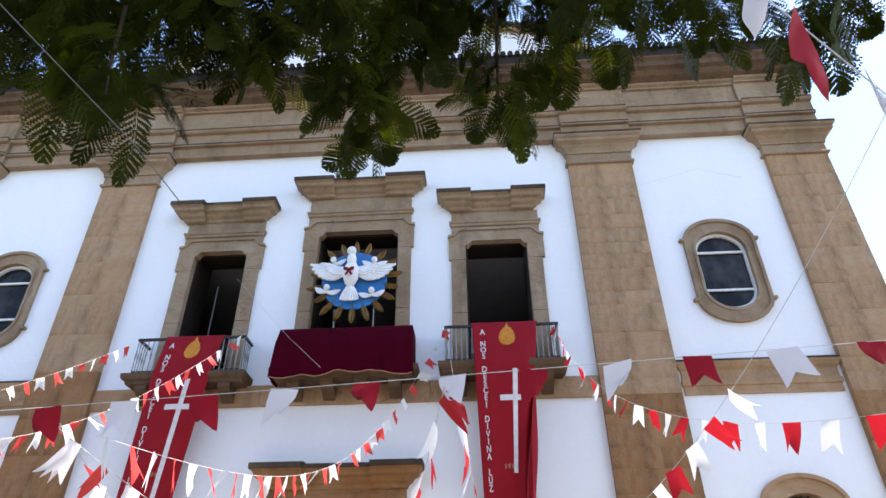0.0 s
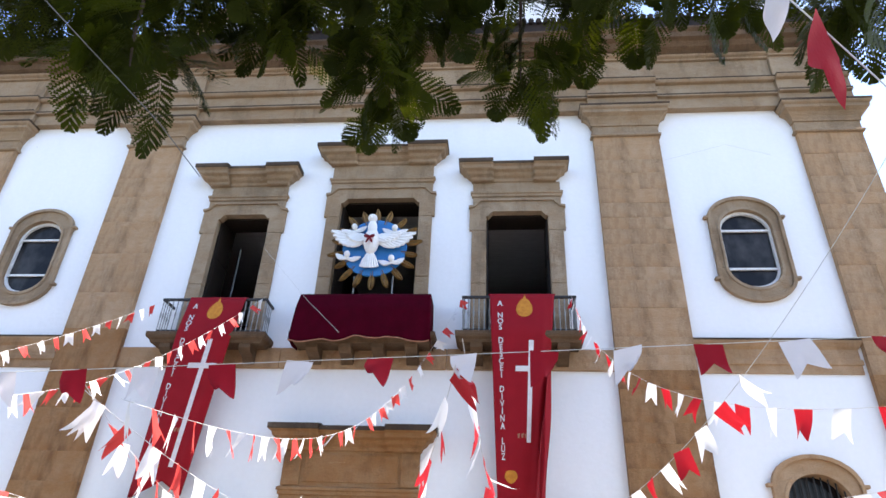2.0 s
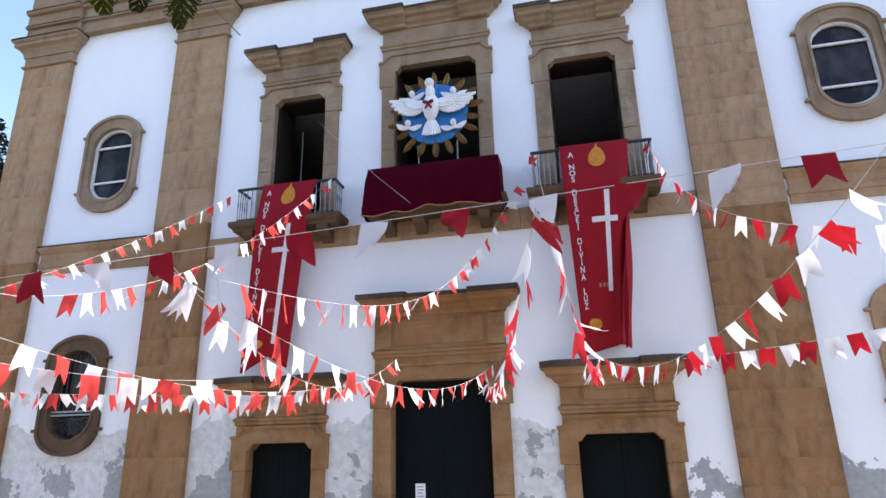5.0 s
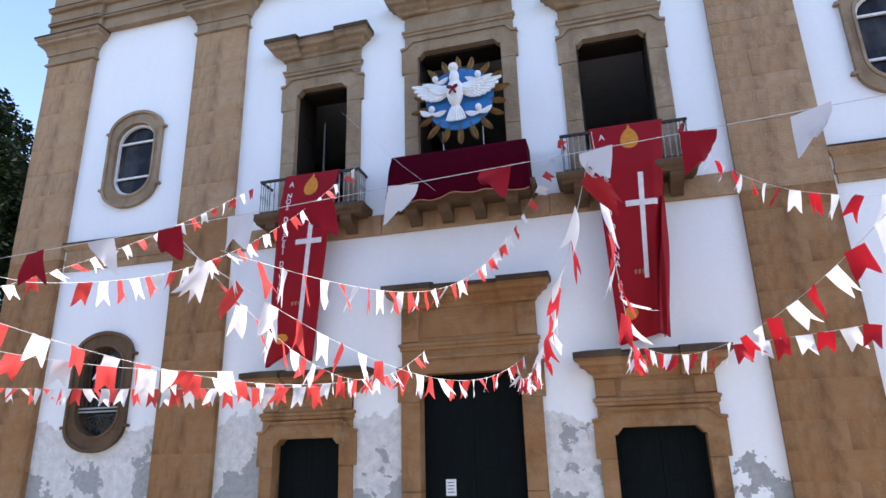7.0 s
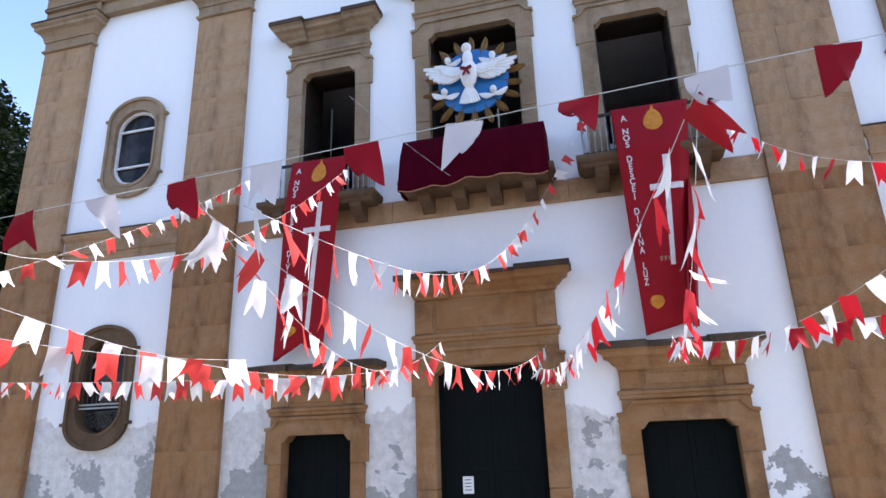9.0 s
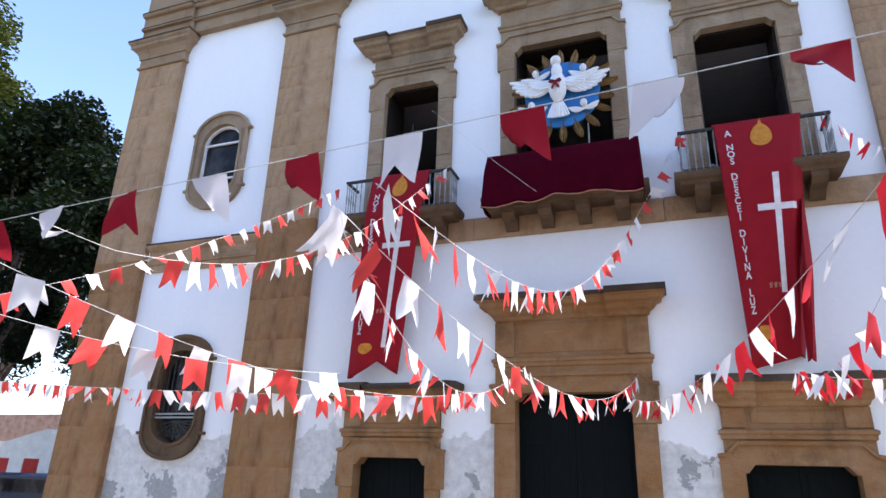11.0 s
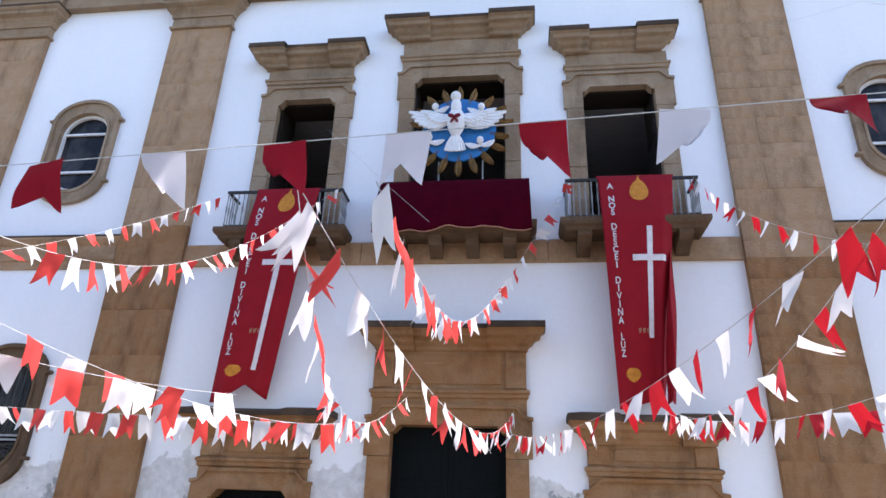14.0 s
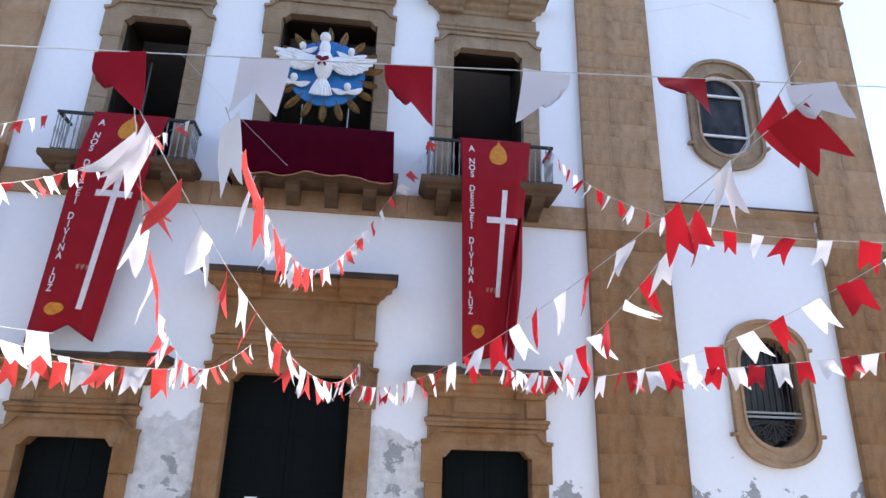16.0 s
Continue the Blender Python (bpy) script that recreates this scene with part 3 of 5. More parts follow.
# ---------- surrounds of windows and doors ----------
def surround(name, x0, x1, z0, top, frame_w, ear, cornice_z, cornice_x, label, deep=0.34, frieze=0.0):
    """Stone frame with notched upper corners, shouldered jambs, frieze and cornice."""
    s = thing(name, label, "surround", "stone surrounds of the openings")
    h = 0.13
    y = -0.07
    jamb_top = top - 0.55
    for side in (-1, 1):
        xa, xb = (x0 - frame_w, x0) if side < 0 else (x1, x1 + frame_w)
        cut = z0 + (top - z0) * 0.42
        for a, b in ((z0, cut), (cut, jamb_top)):
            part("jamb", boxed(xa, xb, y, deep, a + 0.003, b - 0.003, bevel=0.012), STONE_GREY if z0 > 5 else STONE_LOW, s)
    # lintel with eared ends, notched corners over the opening
    e, n = ear, 0.16
    lo = [(x0 - frame_w - e, jamb_top), (x0, jamb_top), (x0, top - h), (x0 + 0.05, top - h), (x0 + n, top), (x1 - n, top), (x1 - 0.05, top - h), (x1, top - h), (x1, jamb_top), (x1 + frame_w + e, jamb_top)]
    hi = [(x1 + frame_w + e, top + 0.10), (x1 + frame_w - 0.06, top + 0.12), (x1 + frame_w - 0.22, top + 0.30), (x0 - frame_w + 0.22, top + 0.30), (x0 - frame_w + 0.06, top + 0.12), (x0 - frame_w - e, top + 0.10)]
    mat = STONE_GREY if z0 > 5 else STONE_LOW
    part("lintel", prism(bmesh.new(), lo + hi, y - 0.004, deep), mat, s)
    # raised lip along the head of the lintel
    lip = [(x0 - frame_w - e - 0.02, top + 0.10), (x0 - frame_w + 0.06, top + 0.12), (x0 - frame_w + 0.22, top + 0.30), (x1 + frame_w - 0.22, top + 0.30), (x1 + frame_w - 0.06, top + 0.12), (x1 + frame_w + e + 0.02, top + 0.10)]
    up = [(x, z + 0.06) for x, z in lip]
    part("lip", prism(bmesh.new(), lip + up[::-1], y - 0.05, 0.1), mat, s)
    fz0, fz1 = top + 0.36, cornice_z - 0.42
    fx0, fx1 = x0 - frame_w + 0.02, x1 + frame_w - 0.02
    part("frieze", boxed(fx0, fx1, y + 0.01, 0.1, top + 0.14, fz1), mat, s)
    mid = fz0 + (fz1 - fz0) * (0.32 if frieze == 0 else 0.22)
    part("fillet", moulding(bmesh.new(), fx0, fx1, 0.02, y, [(0.0, mid - 0.10), (0.03, mid - 0.08), (0.03, mid - 0.02), (0.06, mid), (0.06, mid + 0.05), (0.0, mid + 0.08)]), mat, s)
    if frieze:
        for xa, xb in ((fx0, fx0 + 0.38), (fx1 - 0.38, fx1)):
            part("panel", boxed(xa, xb, y - 0.025, 0.0, mid + 0.09, fz1, bevel=0.012), mat, s)
        part("panel", boxed(fx0 + 0.45, fx1 - 0.45, y - 0.01, 0.0, mid + 0.16, fz1 - 0.06, bevel=0.012), mat, s)
    reach = 0.34
    cx0, cx1 = cornice_x[0] + reach, cornice_x[1] - reach
    prof = [(0.0, fz1), (0.03, fz1 + 0.02), (0.05, fz1 + 0.08), (0.12, fz1 + 0.13), (0.17, fz1 + 0.2), (0.26, fz1 + 0.24), (0.28, fz1 + 0.32), (reach, fz1 + 0.36), (reach, cornice_z - 0.01)]
    part("cornice", moulding(bmesh.new(), cx0, cx1, 0.02, y, prof), mat, s)
    third = (cx1 - cx0) * 0.25
    for xa, xb, l, r in ((cx0, cx0 + third, 1, 0), (cx1 - third, cx1, 0, 1)):
        part("cornice_break", moulding(bmesh.new(), xa, xb, 0.02, y - 0.07, [(p + 0.012, z + (0.035 if z > cornice_z - 0.05 else -0.004)) for p, z in prof], l, r), mat, s)
        part("cap", moulding(bmesh.new(), xa, xb, 0.02, y - 0.07, [(reach + 0.0, cornice_z - 0.065), (reach + 0.03, cornice_z - 0.055), (reach + 0.03, cornice_z + 0.06), (0.1, cornice_z + 0.12)], l, r), CRUST, s, "black weathered cap")
    part("weathering", moulding(bmesh.new(), cx0, cx1, 0.02, y, [(reach - 0.01, cornice_z - 0.06), (reach + 0.01, cornice_z - 0.055), (reach + 0.01, cornice_z + 0.018), (0.1, cornice_z + 0.1)]), CRUST, s, "black weathered cap")
    return s


for i, (x0, x1) in enumerate(SIDE_WIN):
    cx = (-4.94, -2.18) if i == 0 else (2.10, 4.84)
    surround("window_surround", x0, x1, WIN_Z0, WIN_TOP, 0.36, 0.06, 12.16, cx, "carved greyish sandstone window surround with a broken cornice", 0.13)
surround("window_surround", *MID_WIN, WIN_Z0, MID_TOP, 0.34, 0.06, 12.79, (-1.70, 1.74), "tall carved sandstone window surround behind the dove", 0.13)
for i, (x0, x1) in enumerate(SIDE_DOOR):
    cx = (-4.97, -2.10) if i == 0 else (2.15, 4.92)
    surround("door_surround", x0, x1, BASE, SIDE_DOOR_TOP, 0.30, 0.07, 3.66, cx, "brown sandstone side door surround with panelled frieze", frieze=1)
surround("door_surround", *MAIN_DOOR, BASE, MAIN_TOP, 0.40, 0.07, 5.31, (-1.72, 1.76), "large brown sandstone main door surround with panelled frieze", frieze=1)


# ---------- door leaves ----------
def door_pair(name, x0, x1, top, label, y=0.26):
    d = thing(name, label, "door", kind="structure")
    mid = (x0 + x1) / 2
    for a, b in ((x0 - 0.02, mid - 0.004), (mid + 0.004, x1 + 0.02)):
        leaf = part("leaf", boxed(a, b, y, y + 0.06, BASE, top + 0.12), DOOR_PAINT, d)
        w = b - a
        n = 4 if w > 0.9 else 3
        zs = [BASE + 0.15 + (top - BASE - 0.2) * k / n for k in range(n + 1)]
        for k in range(n):
            for c in range(2):
                xa = a + 0.1 + c * (w - 0.14) / 2
                part("panel", boxed(xa, xa + (w - 0.3) / 2, y - 0.008, y + 0.001, zs[k] + 0.05, zs[k + 1] - 0.06, bevel=0.006), DOOR_PAINT, leaf)
    return d


for i, (x0, x1) in enumerate(SIDE_DOOR):
    door_pair(f"door_{i + 1}", x0, x1, SIDE_DOOR_TOP, "closed dark green panelled double side door")
door_pair("door_3", *MAIN_DOOR, MAIN_TOP, "closed dark green panelled double main door")
notice = thing("notice", "white paper notice taped to the main door", "notice")
part("sheet", boxed(-0.62, -0.41, 0.243, 0.247, 1.16, 1.47), PAPER, notice)
for k in range(4):
    part("text_bar", boxed(-0.58, -0.46 + 0.01 * (k % 2), 0.239, 0.242, 1.40 - 0.06 * k, 1.415 - 0.06 * k), IRON, notice)

# balcony window leaves folded inward
for i, (x0, x1) in enumerate([SIDE_WIN[0], MID_WIN, SIDE_WIN[1]]):
    top = MID_TOP if i == 1 else WIN_TOP
    w = thing(f"window_{i + 1}", "tall balcony window standing open on a dark room", "window", kind="structure")
    for s, x in ((-1, x0), (1, x1)):
        bm = boxed(x - 0.03 if s > 0 else x - 0.02, x + 0.02 if s > 0 else x + 0.03, 0.134, 1.0, WIN_Z0, top + 0.1)
        leaf = part("leaf", bm, DARK_WOOD, w)
        for k in range(3):
            za = WIN_Z0 + 0.2 + k * (top - WIN_Z0 - 0.2) / 3
            xx = x + (0.031 if s < 0 else -0.031)
            part("panel", boxed(min(xx, xx - s * 0.012), max(xx, xx - s * 0.012), 0.22, 0.92, za, za + 0.85), DARK_WOOD, leaf)
    if i == 0:
        part("edge", boxed(x0 + 0.30, x0 + 0.32, 0.95, 1.0, WIN_Z0, top - 0.45), BALUSTER, w, "pale edge of an opened leaf")
    part("head", boxed(x0 + 0.04, x1 - 0.04, 0.135, 0.74, top - 0.05, top + 0.118), DARK_WOOD, w)


# ---------- oval windows ----------
def oval_window(index, cx, cz, grille):
    w = thing(f"oval_window_{index}", "oval stone-framed window with an iron grille" if grille else "oval stone-framed window with white glazing bars", "window", "oval windows of the church front", "structure")
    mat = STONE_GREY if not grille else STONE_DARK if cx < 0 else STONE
    part("frame", ring_panel(bmesh.new(), stadium(cx, cz, 0.83, 0.80, 0.58), stadium(cx, cz, 0.60, 0.50, 0.55), -0.06, 0.4), mat, w)
    part("rim", ring_panel(bmesh.new(), stadium(cx, cz, 0.85, 0.81, 0.61), stadium(cx, cz, 0.775, 0.80, 0.535), -0.11, 0.02), mat, w)
    part("inner_lip", ring_panel(bmesh.new(), stadium(cx, cz, 0.66, 0.53, 0.60), stadium(cx, cz, 0.602, 0.50, 0.552), -0.08, 0.02), mat, w)
    for sx in (-1, 1):
        for sz in (-1, 1):
            x, z = cx + 0.86 * sx, cz + 0.83 * sz
            part("lug", boxed(x - 0.085, x + 0.085, -0.115, 0.02, z - 0.035, z + 0.035, bevel=0.012), mat, w)
    if grille:
        part("backing", prism(bmesh.new(), stadium(cx, cz, 0.595, 0.50, 0.545), 0.26, 0.30), GLASS, w)
        for k in range(9):
            x = cx - 0.52 + 0.13 * k
            zt = cz + 0.55 + 0.47 * math.sqrt(max(0, 1 - ((x - cx) / 0.61) ** 2))
            part("bar", tube(bmesh.new(), [(x, 0.05, cz - 0.42), (x, 0.05, zt)], 0.014, 6), IRON, w)
        part("rail", boxed(cx - 0.60, cx + 0.60, 0.03, 0.07, cz - 0.50, cz - 0.46), BALUSTER, w)
        part("rail", boxed(cx - 0.60, cx + 0.60, 0.03, 0.07, cz - 0.42, cz - 0.38), BALUSTER, w)
        for k in range(7):
            a = math.pi * (k + 0.5) / 7
            bm = tube(bmesh.new(), [(cx, 0.05, cz - 0.56), (cx + 0.3 * math.cos(a), 0.05, cz - 0.56 - 0.24 * math.sin(a)), (cx + 0.50 * math.cos(a), 0.05, cz - 0.55 - 0.42 * math.sin(a))], 0.014, 6)
            part("ray", bm, IRON, w)
            c = Vector((cx + 0.36 * math.cos(a), 0.05, cz - 0.56 - 0.3 * math.sin(a)))
            part("scroll", tube(bmesh.new(), [c + Vector((0.07 * math.cos(t), 0, 0.07 * math.sin(t))) for t in [q * math.pi / 5 for q in range(11)]], 0.010, 5), IRON, w)
    else:
        part("pane", prism(bmesh.new(), stadium(cx, cz, 0.595, 0.50, 0.545), 0.12, 0.14), GLASS, w)
        part("casing", ring_panel(bmesh.new(), stadium(cx, cz, 0.598, 0.50, 0.548), stadium(cx, cz, 0.55, 0.48, 0.50), 0.04, 0.11), WHITE_FRAME, w, "white casing")
        for dz in (0.52, -0.52):
            part("bar", boxed(cx - 0.56, cx + 0.56, 0.05, 0.10, cz + dz - 0.025, cz + dz + 0.025), WHITE_FRAME, w)
    # dark sheet added behind the oval, no part of the building
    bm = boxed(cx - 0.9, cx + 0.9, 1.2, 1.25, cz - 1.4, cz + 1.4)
    part("dark_sheet", bm, INTERIOR, w)


for i, (cx, cz) in enumerate(OVALS):
    oval_window(i + 1, cx, cz, cz < 6)


# ---------- cloth hangings ----------
def sheet(name, place, nu, nv, mat, parent, label="", thick=0.005, u0=0.0, u1=1.0):
    bm = bmesh.new()
    rows = [[bm.verts.new(place(u0 + (u1 - u0) * i / nu, j / nv)) for i in range(nu + 1)] for j in range(nv + 1)]
    for j in range(nv):
        for i in range(nu):
            bm.faces.new((rows[j][i], rows[j + 1][i], rows[j + 1][i + 1], rows[j][i + 1]))
    ob = part(name, bm, mat, parent, label, smooth=True)
    mod = ob.modifiers.new("thickness", "SOLIDIFY")
    mod.thickness, mod.offset = thick, 0.0
    return ob


def decal(name, place, pts, mat, parent, label=""):
    """A flat painted shape laid on a cloth, given by points in its u and v."""
    bm = bmesh.new()
    front = [bm.verts.new(Vector(place(u, v)) + Vector((0, -0.013, 0))) for u, v in pts]
    back = [bm.verts.new(Vector(place(u, v)) + Vector((0, -0.004, 0))) for u, v in pts]
    n = len(pts)
    bm.faces.new(front)
    for i in range(n):
        bm.faces.new((front[i], back[i], back[(i + 1) % n], front[(i + 1) % n]))
    bmesh.ops.triangulate(bm, faces=bm.faces[:])
    return part(name, bm, mat, parent, label)


GLYPHS = {}


def glyph(ch):
    """One letter as flat outlines from the built-in font, one unit high."""
    if ch not in GLYPHS:
        cu = bpy.data.curves.new("letter", "FONT")
        cu.body, cu.size, cu.align_x, cu.offset = ch, 1.0, "CENTER", 0.02
        ob = bpy.data.objects.new("letter", cu)
        scene.collection.objects.link(ob)
        dg = bpy.context.evaluated_depsgraph_get()
        me = bpy.data.meshes.new_from_object(ob.evaluated_get(dg))
        GLYPHS[ch] = ([v.co.copy() for v in me.vertices], [tuple(p.vertices) for p in me.polygons])
        bpy.data.objects.remove(ob)
        bpy.data.meshes.remove(me)
    return GLYPHS[ch]


def banner(name, top, bottom, z_top, z_bottom, depth, back_y, cross_v, label, tail, fold):
    b = thing(name, label, "banner", "banners hanging from the balconies")
    drop = z_top - z_bottom

    def place(u, v):
        x = (top[0] + (top[1] - top[0]) * u) * (1 - v) + (bottom[0] + (bottom[1] - bottom[0]) * u) * v
        z = z_top - drop * v
        if v > 0.85:
            z += (v - 0.85) / 0.15 * tail(u)
        hang = min(1.0, v / 0.2)
        y = -depth - 0.05 - 0.09 * hang + (back_y + depth + 0.14) * max(0.0, v - 0.2) / 0.8
        y += 0.018 * v * math.sin(u * 8 + v * 3) + 0.012 * math.sin(u * 17 + 1.3) * v
        if u > 0.86:
            y += fold * (u - 0.86) / 0.14 * v * 0.45
        return (x, y, z)

    sheet("cloth", place, 28, 40, BANNER_RED, b)
    # strip lying over the handrail
    part("rod", tube(bmesh.new(), [(top[0] - 0.02, -depth, z_top + 0.012), (top[1] + 0.02, -depth, z_top + 0.012)], 0.03, 8), BANNER_RED, b, "red cloth folded over the handrail")
    letters = "A NOS DESCEI DIVINA LUZ"
    v0, v1 = 0.035, 0.80
    step = (v1 - v0) / len(letters)
    w_top = top[1] - top[0]
    words = part("lettering", boxed(top[0] + 0.1, top[0] + 0.12, -depth - 0.05, -depth - 0.049, z_top - 0.02, z_top - 0.01), BANNER_RED, b, "white painted words A NOS DESCEI DIVINA LUZ")
    for k, ch in enumerate(letters):
        if ch == " ":
            continue
        bm = bmesh.new()
        verts, faces = glyph(ch)
        v_base = v0 + step * (k + 0.9)
        made = []
        for c in verts:
            p = place(0.155 + c.x * 0.165 / w_top, v_base - c.y * 0.180 / drop)
            made.append(bm.verts.new(Vector(p) + Vector((0, -0.009, 0))))
        for f_ in faces:
            bm.faces.new([made[i] for i in f_])
        part("letter", bm, LETTER, words)
        # flame
    cu, cv = 0.54, 0.075
    pts = []
    for k in range(24):
        a = 2 * math.pi * k / 24
        pts.append((cu + 0.125 * math.sin(a) * (1 - 0.25 * math.cos(a)), cv - 0.052 * math.cos(a) - (0.028 if k == 0 else 0)))
    decal("flame", place, pts, GOLD_CLOTH, b, "gold painted flame")
    # cross, its upright laid in short lengths along the cloth
    ux, hw = 0.66, 0.04
    n = 14
    va, vb = cross_v
    arm = va + 0.125
    up = [(ux - hw, va + (vb - va) * k / n) for k in range(n + 1)] + [(ux + hw, vb - (vb - va) * k / n) for k in range(n + 1)]
    decal("cross_upright", place, up, LETTER, b, "white painted cross")
    decal("cross_arm", lambda u, v: tuple(Vector(place(u, v)) + Vector((0, -0.006, 0))), [(ux - 0.26 + 0.05 * k, arm) for k in range(11)] + [(ux + 0.24 - 0.05 * k, arm + 0.026) for k in range(11)], LETTER, b)
    # dove emblem at the foot
    pts = [(0.31 + 0.13 * math.cos(a) * (1 + 0.12 * math.sin(3 * a)), 0.865 + 0.030 * math.sin(a) - 0.006 * math.cos(2 * a)) for a in [2 * math.pi * k / 22 for k in range(22)]]
    decal("emblem", place, pts, GOLD_CLOTH, b, "gold painted emblem")
    for k in range(3):
        decal("mark", place, [(0.44 + 0.07 * k, 0.685), (0.49 + 0.07 * k, 0.68), (0.48 + 0.07 * k, 0.70), (0.45 + 0.07 * k, 0.702)], TRIM_CLOTH, b)
    return b


banner("banner", (-4.10, -2.76), (-4.50, -3.42), 8.21, 3.84, 0.5, -0.30, (0.24, 0.87), "long red satin banner with white words and cross, swallow-tailed foot", lambda u: 0.34 * max(0.0, 1 - abs(u - 0.6) / 0.5), 0.25)
right_banner = banner("banner", (2.87, 4.29), (3.02, 3.86), 8.23, 3.80, 0.62, -0.40, (0.25, 0.72), "long red satin banner with white words and cross, its edge folded", lambda u: 0.22 * u, 0.9)



def fold_place(u, v):
    # loose edge of the right-hand banner, blown out from the wall and turned back
    q = 0.36 + 0.62 * v
    x = (4.29 - 0.43 * q) - 0.07
    out = 0.28 * math.sin(math.pi * min(1.0, 0.25 + 0.75 * (1 - v) ** 0.6)) + 0.14
    wave = 0.02 * math.sin(7 * v + 5 * u)
    if u < 0.5:
        return (x + 0.04 * u + wave, -0.48 - out * u * 2, 8.23 - 4.43 * q)
    return (x + 0.02 + 0.20 * (u - 0.5) + wave, -0.48 - out + 0.22 * (u - 0.5) * 2, 8.23 - 4.43 * q - 0.05 * (u - 0.5))


sheet("fold", fold_place, 10, 24, BANNER_RED, right_banner, "loose folded edge of red satin")
drape = thing("velvet_drape", "wine red velvet cloth draped over the central balcony rail", "drape")


def drape_place(u, v):
    a = -1 + 2 * u
    x = 0.05 + a * (1.50 + 0.10 * v * (1.0 if a < 0 else 0.2))
    z = 8.27 - v * (1.14 + 0.05 * math.sin(u * 7 + 0.6) + 0.03 * math.sin(u * 23))
    y = -0.63 - 0.12 * min(1, v * 3) - 0.05 * v * math.sin(u * 31) * 0.5 - 0.012 * math.sin(u * 57) * v
    return (x, y, z)


sheet("cloth", drape_place, 80, 14, VELVET, drape)
for s, u in ((-1, 0.0), (1, 1.0)):
    def side_place(a, v, u=u):
        p = drape_place(u, v)
        return (p[0] + (0.02 * math.sin(a * 9) * v), p[1] * (1 - a) + -0.02 * a, p[2])
    sheet("side", side_place, 8, 10, VELVET, drape)
part("hem", tube(bmesh.new(), [Vector(drape_place(k / 60, 1.0)) + Vector((0, -0.008, 0)) for k in range(61)], 0.013, 5), TRIM_CLOTH, drape, "tan braid along the hem")

# ---------- dove and sunburst ----------
DX, DY, DZ = 0.11, -0.46, 9.58
burst = thing("sunburst_disc", "blue painted disc edged with gilded wooden rays, propped above the drape", "sunburst")
bm = bmesh.new()
bmesh.ops.create_cone(bm, cap_ends=True, segments=48, radius1=0.78, radius2=0.78, depth=0.06, matrix=pose(DX, DY, DZ, 90))
bmesh.ops.bevel(bm, geom=[e for e in bm.edges if len(e.link_faces) == 2 and e.calc_face_angle(0) > 1], offset=0.012, segments=2, affect="EDGES")
part("disc", bm, BLUE, burst, "blue painted disc")


def blade(bm, m, length, width, thick, ridge=0.5, tip=0.12):
    """A carved blade along +x: ridged, widest past its middle, with a blunt point."""
    prof = [(0.0, 0.55), (0.35, 0.9), (0.62, 1.0), (0.82, 0.8), (1.0, tip)]
    rows = []
    for t, w in prof:
        w = w * width / 2
        rows.append([bm.verts.new(m @ Vector(p)) for p in ((t * length, -w, 0), (t * length, -w * ridge, thick * 0.8), (t * length, 0, thick * 0.55), (t * length, w * ridge, thick), (t * length, w, 0))])
    for a, b in zip(rows, rows[1:]):
        for k in range(4):
            bm.faces.new((a[k], b[k], b[k + 1], a[k + 1]))
        bm.faces.new((a[4], b[4], b[0], a[0]))
    bm.faces.new(rows[0])
    bm.faces.new(rows[-1][::-1])


FACE = Matrix(((1, 0, 0, 0), (0, 0, -1, 0), (0, 1, 0, 0), (0, 0, 0, 1)))  # lays x, y flat on the front, z towards the viewer
rays = random.Random(8)
for k in range(18):
    a = 2 * math.pi * (k + 0.5) / 18 + rays.uniform(-0.03, 0.03)
    m = Matrix.Translation((DX, DY + 0.02, DZ)) @ FACE @ Matrix.Rotation(a, 4, "Z") @ Matrix.Translation((0.66, 0, 0))
    bm = bmesh.new()
    blade(bm, m, rays.uniform(0.40, 0.50), 0.16, 0.07, 0.45, 0.25)
    bmesh.ops.recalc_face_normals(bm, faces=bm.faces[:])
    part("ray", bm, GOLD, burst)
for x in (-0.42, 0.5):
    part("prop", tube(bmesh.new(), [(DX + x, DY + 0.03, DZ - 0.75), (DX + x * 0.98, DY + 0.1, 8.0)], 0.017, 6), BALUSTER, burst, "thin metal prop")
part("backing", boxed(DX - 0.5, DX + 0.5, DY + 0.05, DY + 0.12, DZ - 0.6, DZ + 0.6), DARK_WOOD, burst)


def ellipsoid(bm, c, r, seg=14):
    bmesh.ops.create_uvsphere(bm, u_segments=seg, v_segments=10, radius=1.0, matrix=Matrix.Translation(c) @ Matrix.Diagonal((*r, 1)))


def wing(bm, root, tip_dir, length, count, spread, width, y):
    for k in range(count):
        t = k / (count - 1)
        a = tip_dir + spread * t
        L = length * (1.0 - 0.55 * t)
        m = Matrix.Translation((root[0], y - 0.012 * k, root[1])) @ FACE @ Matrix.Rotation(a, 4, "Z")
        blade(bm, m, L, width * (1.0 - 0.15 * t), 0.05, 0.5, 0.35)


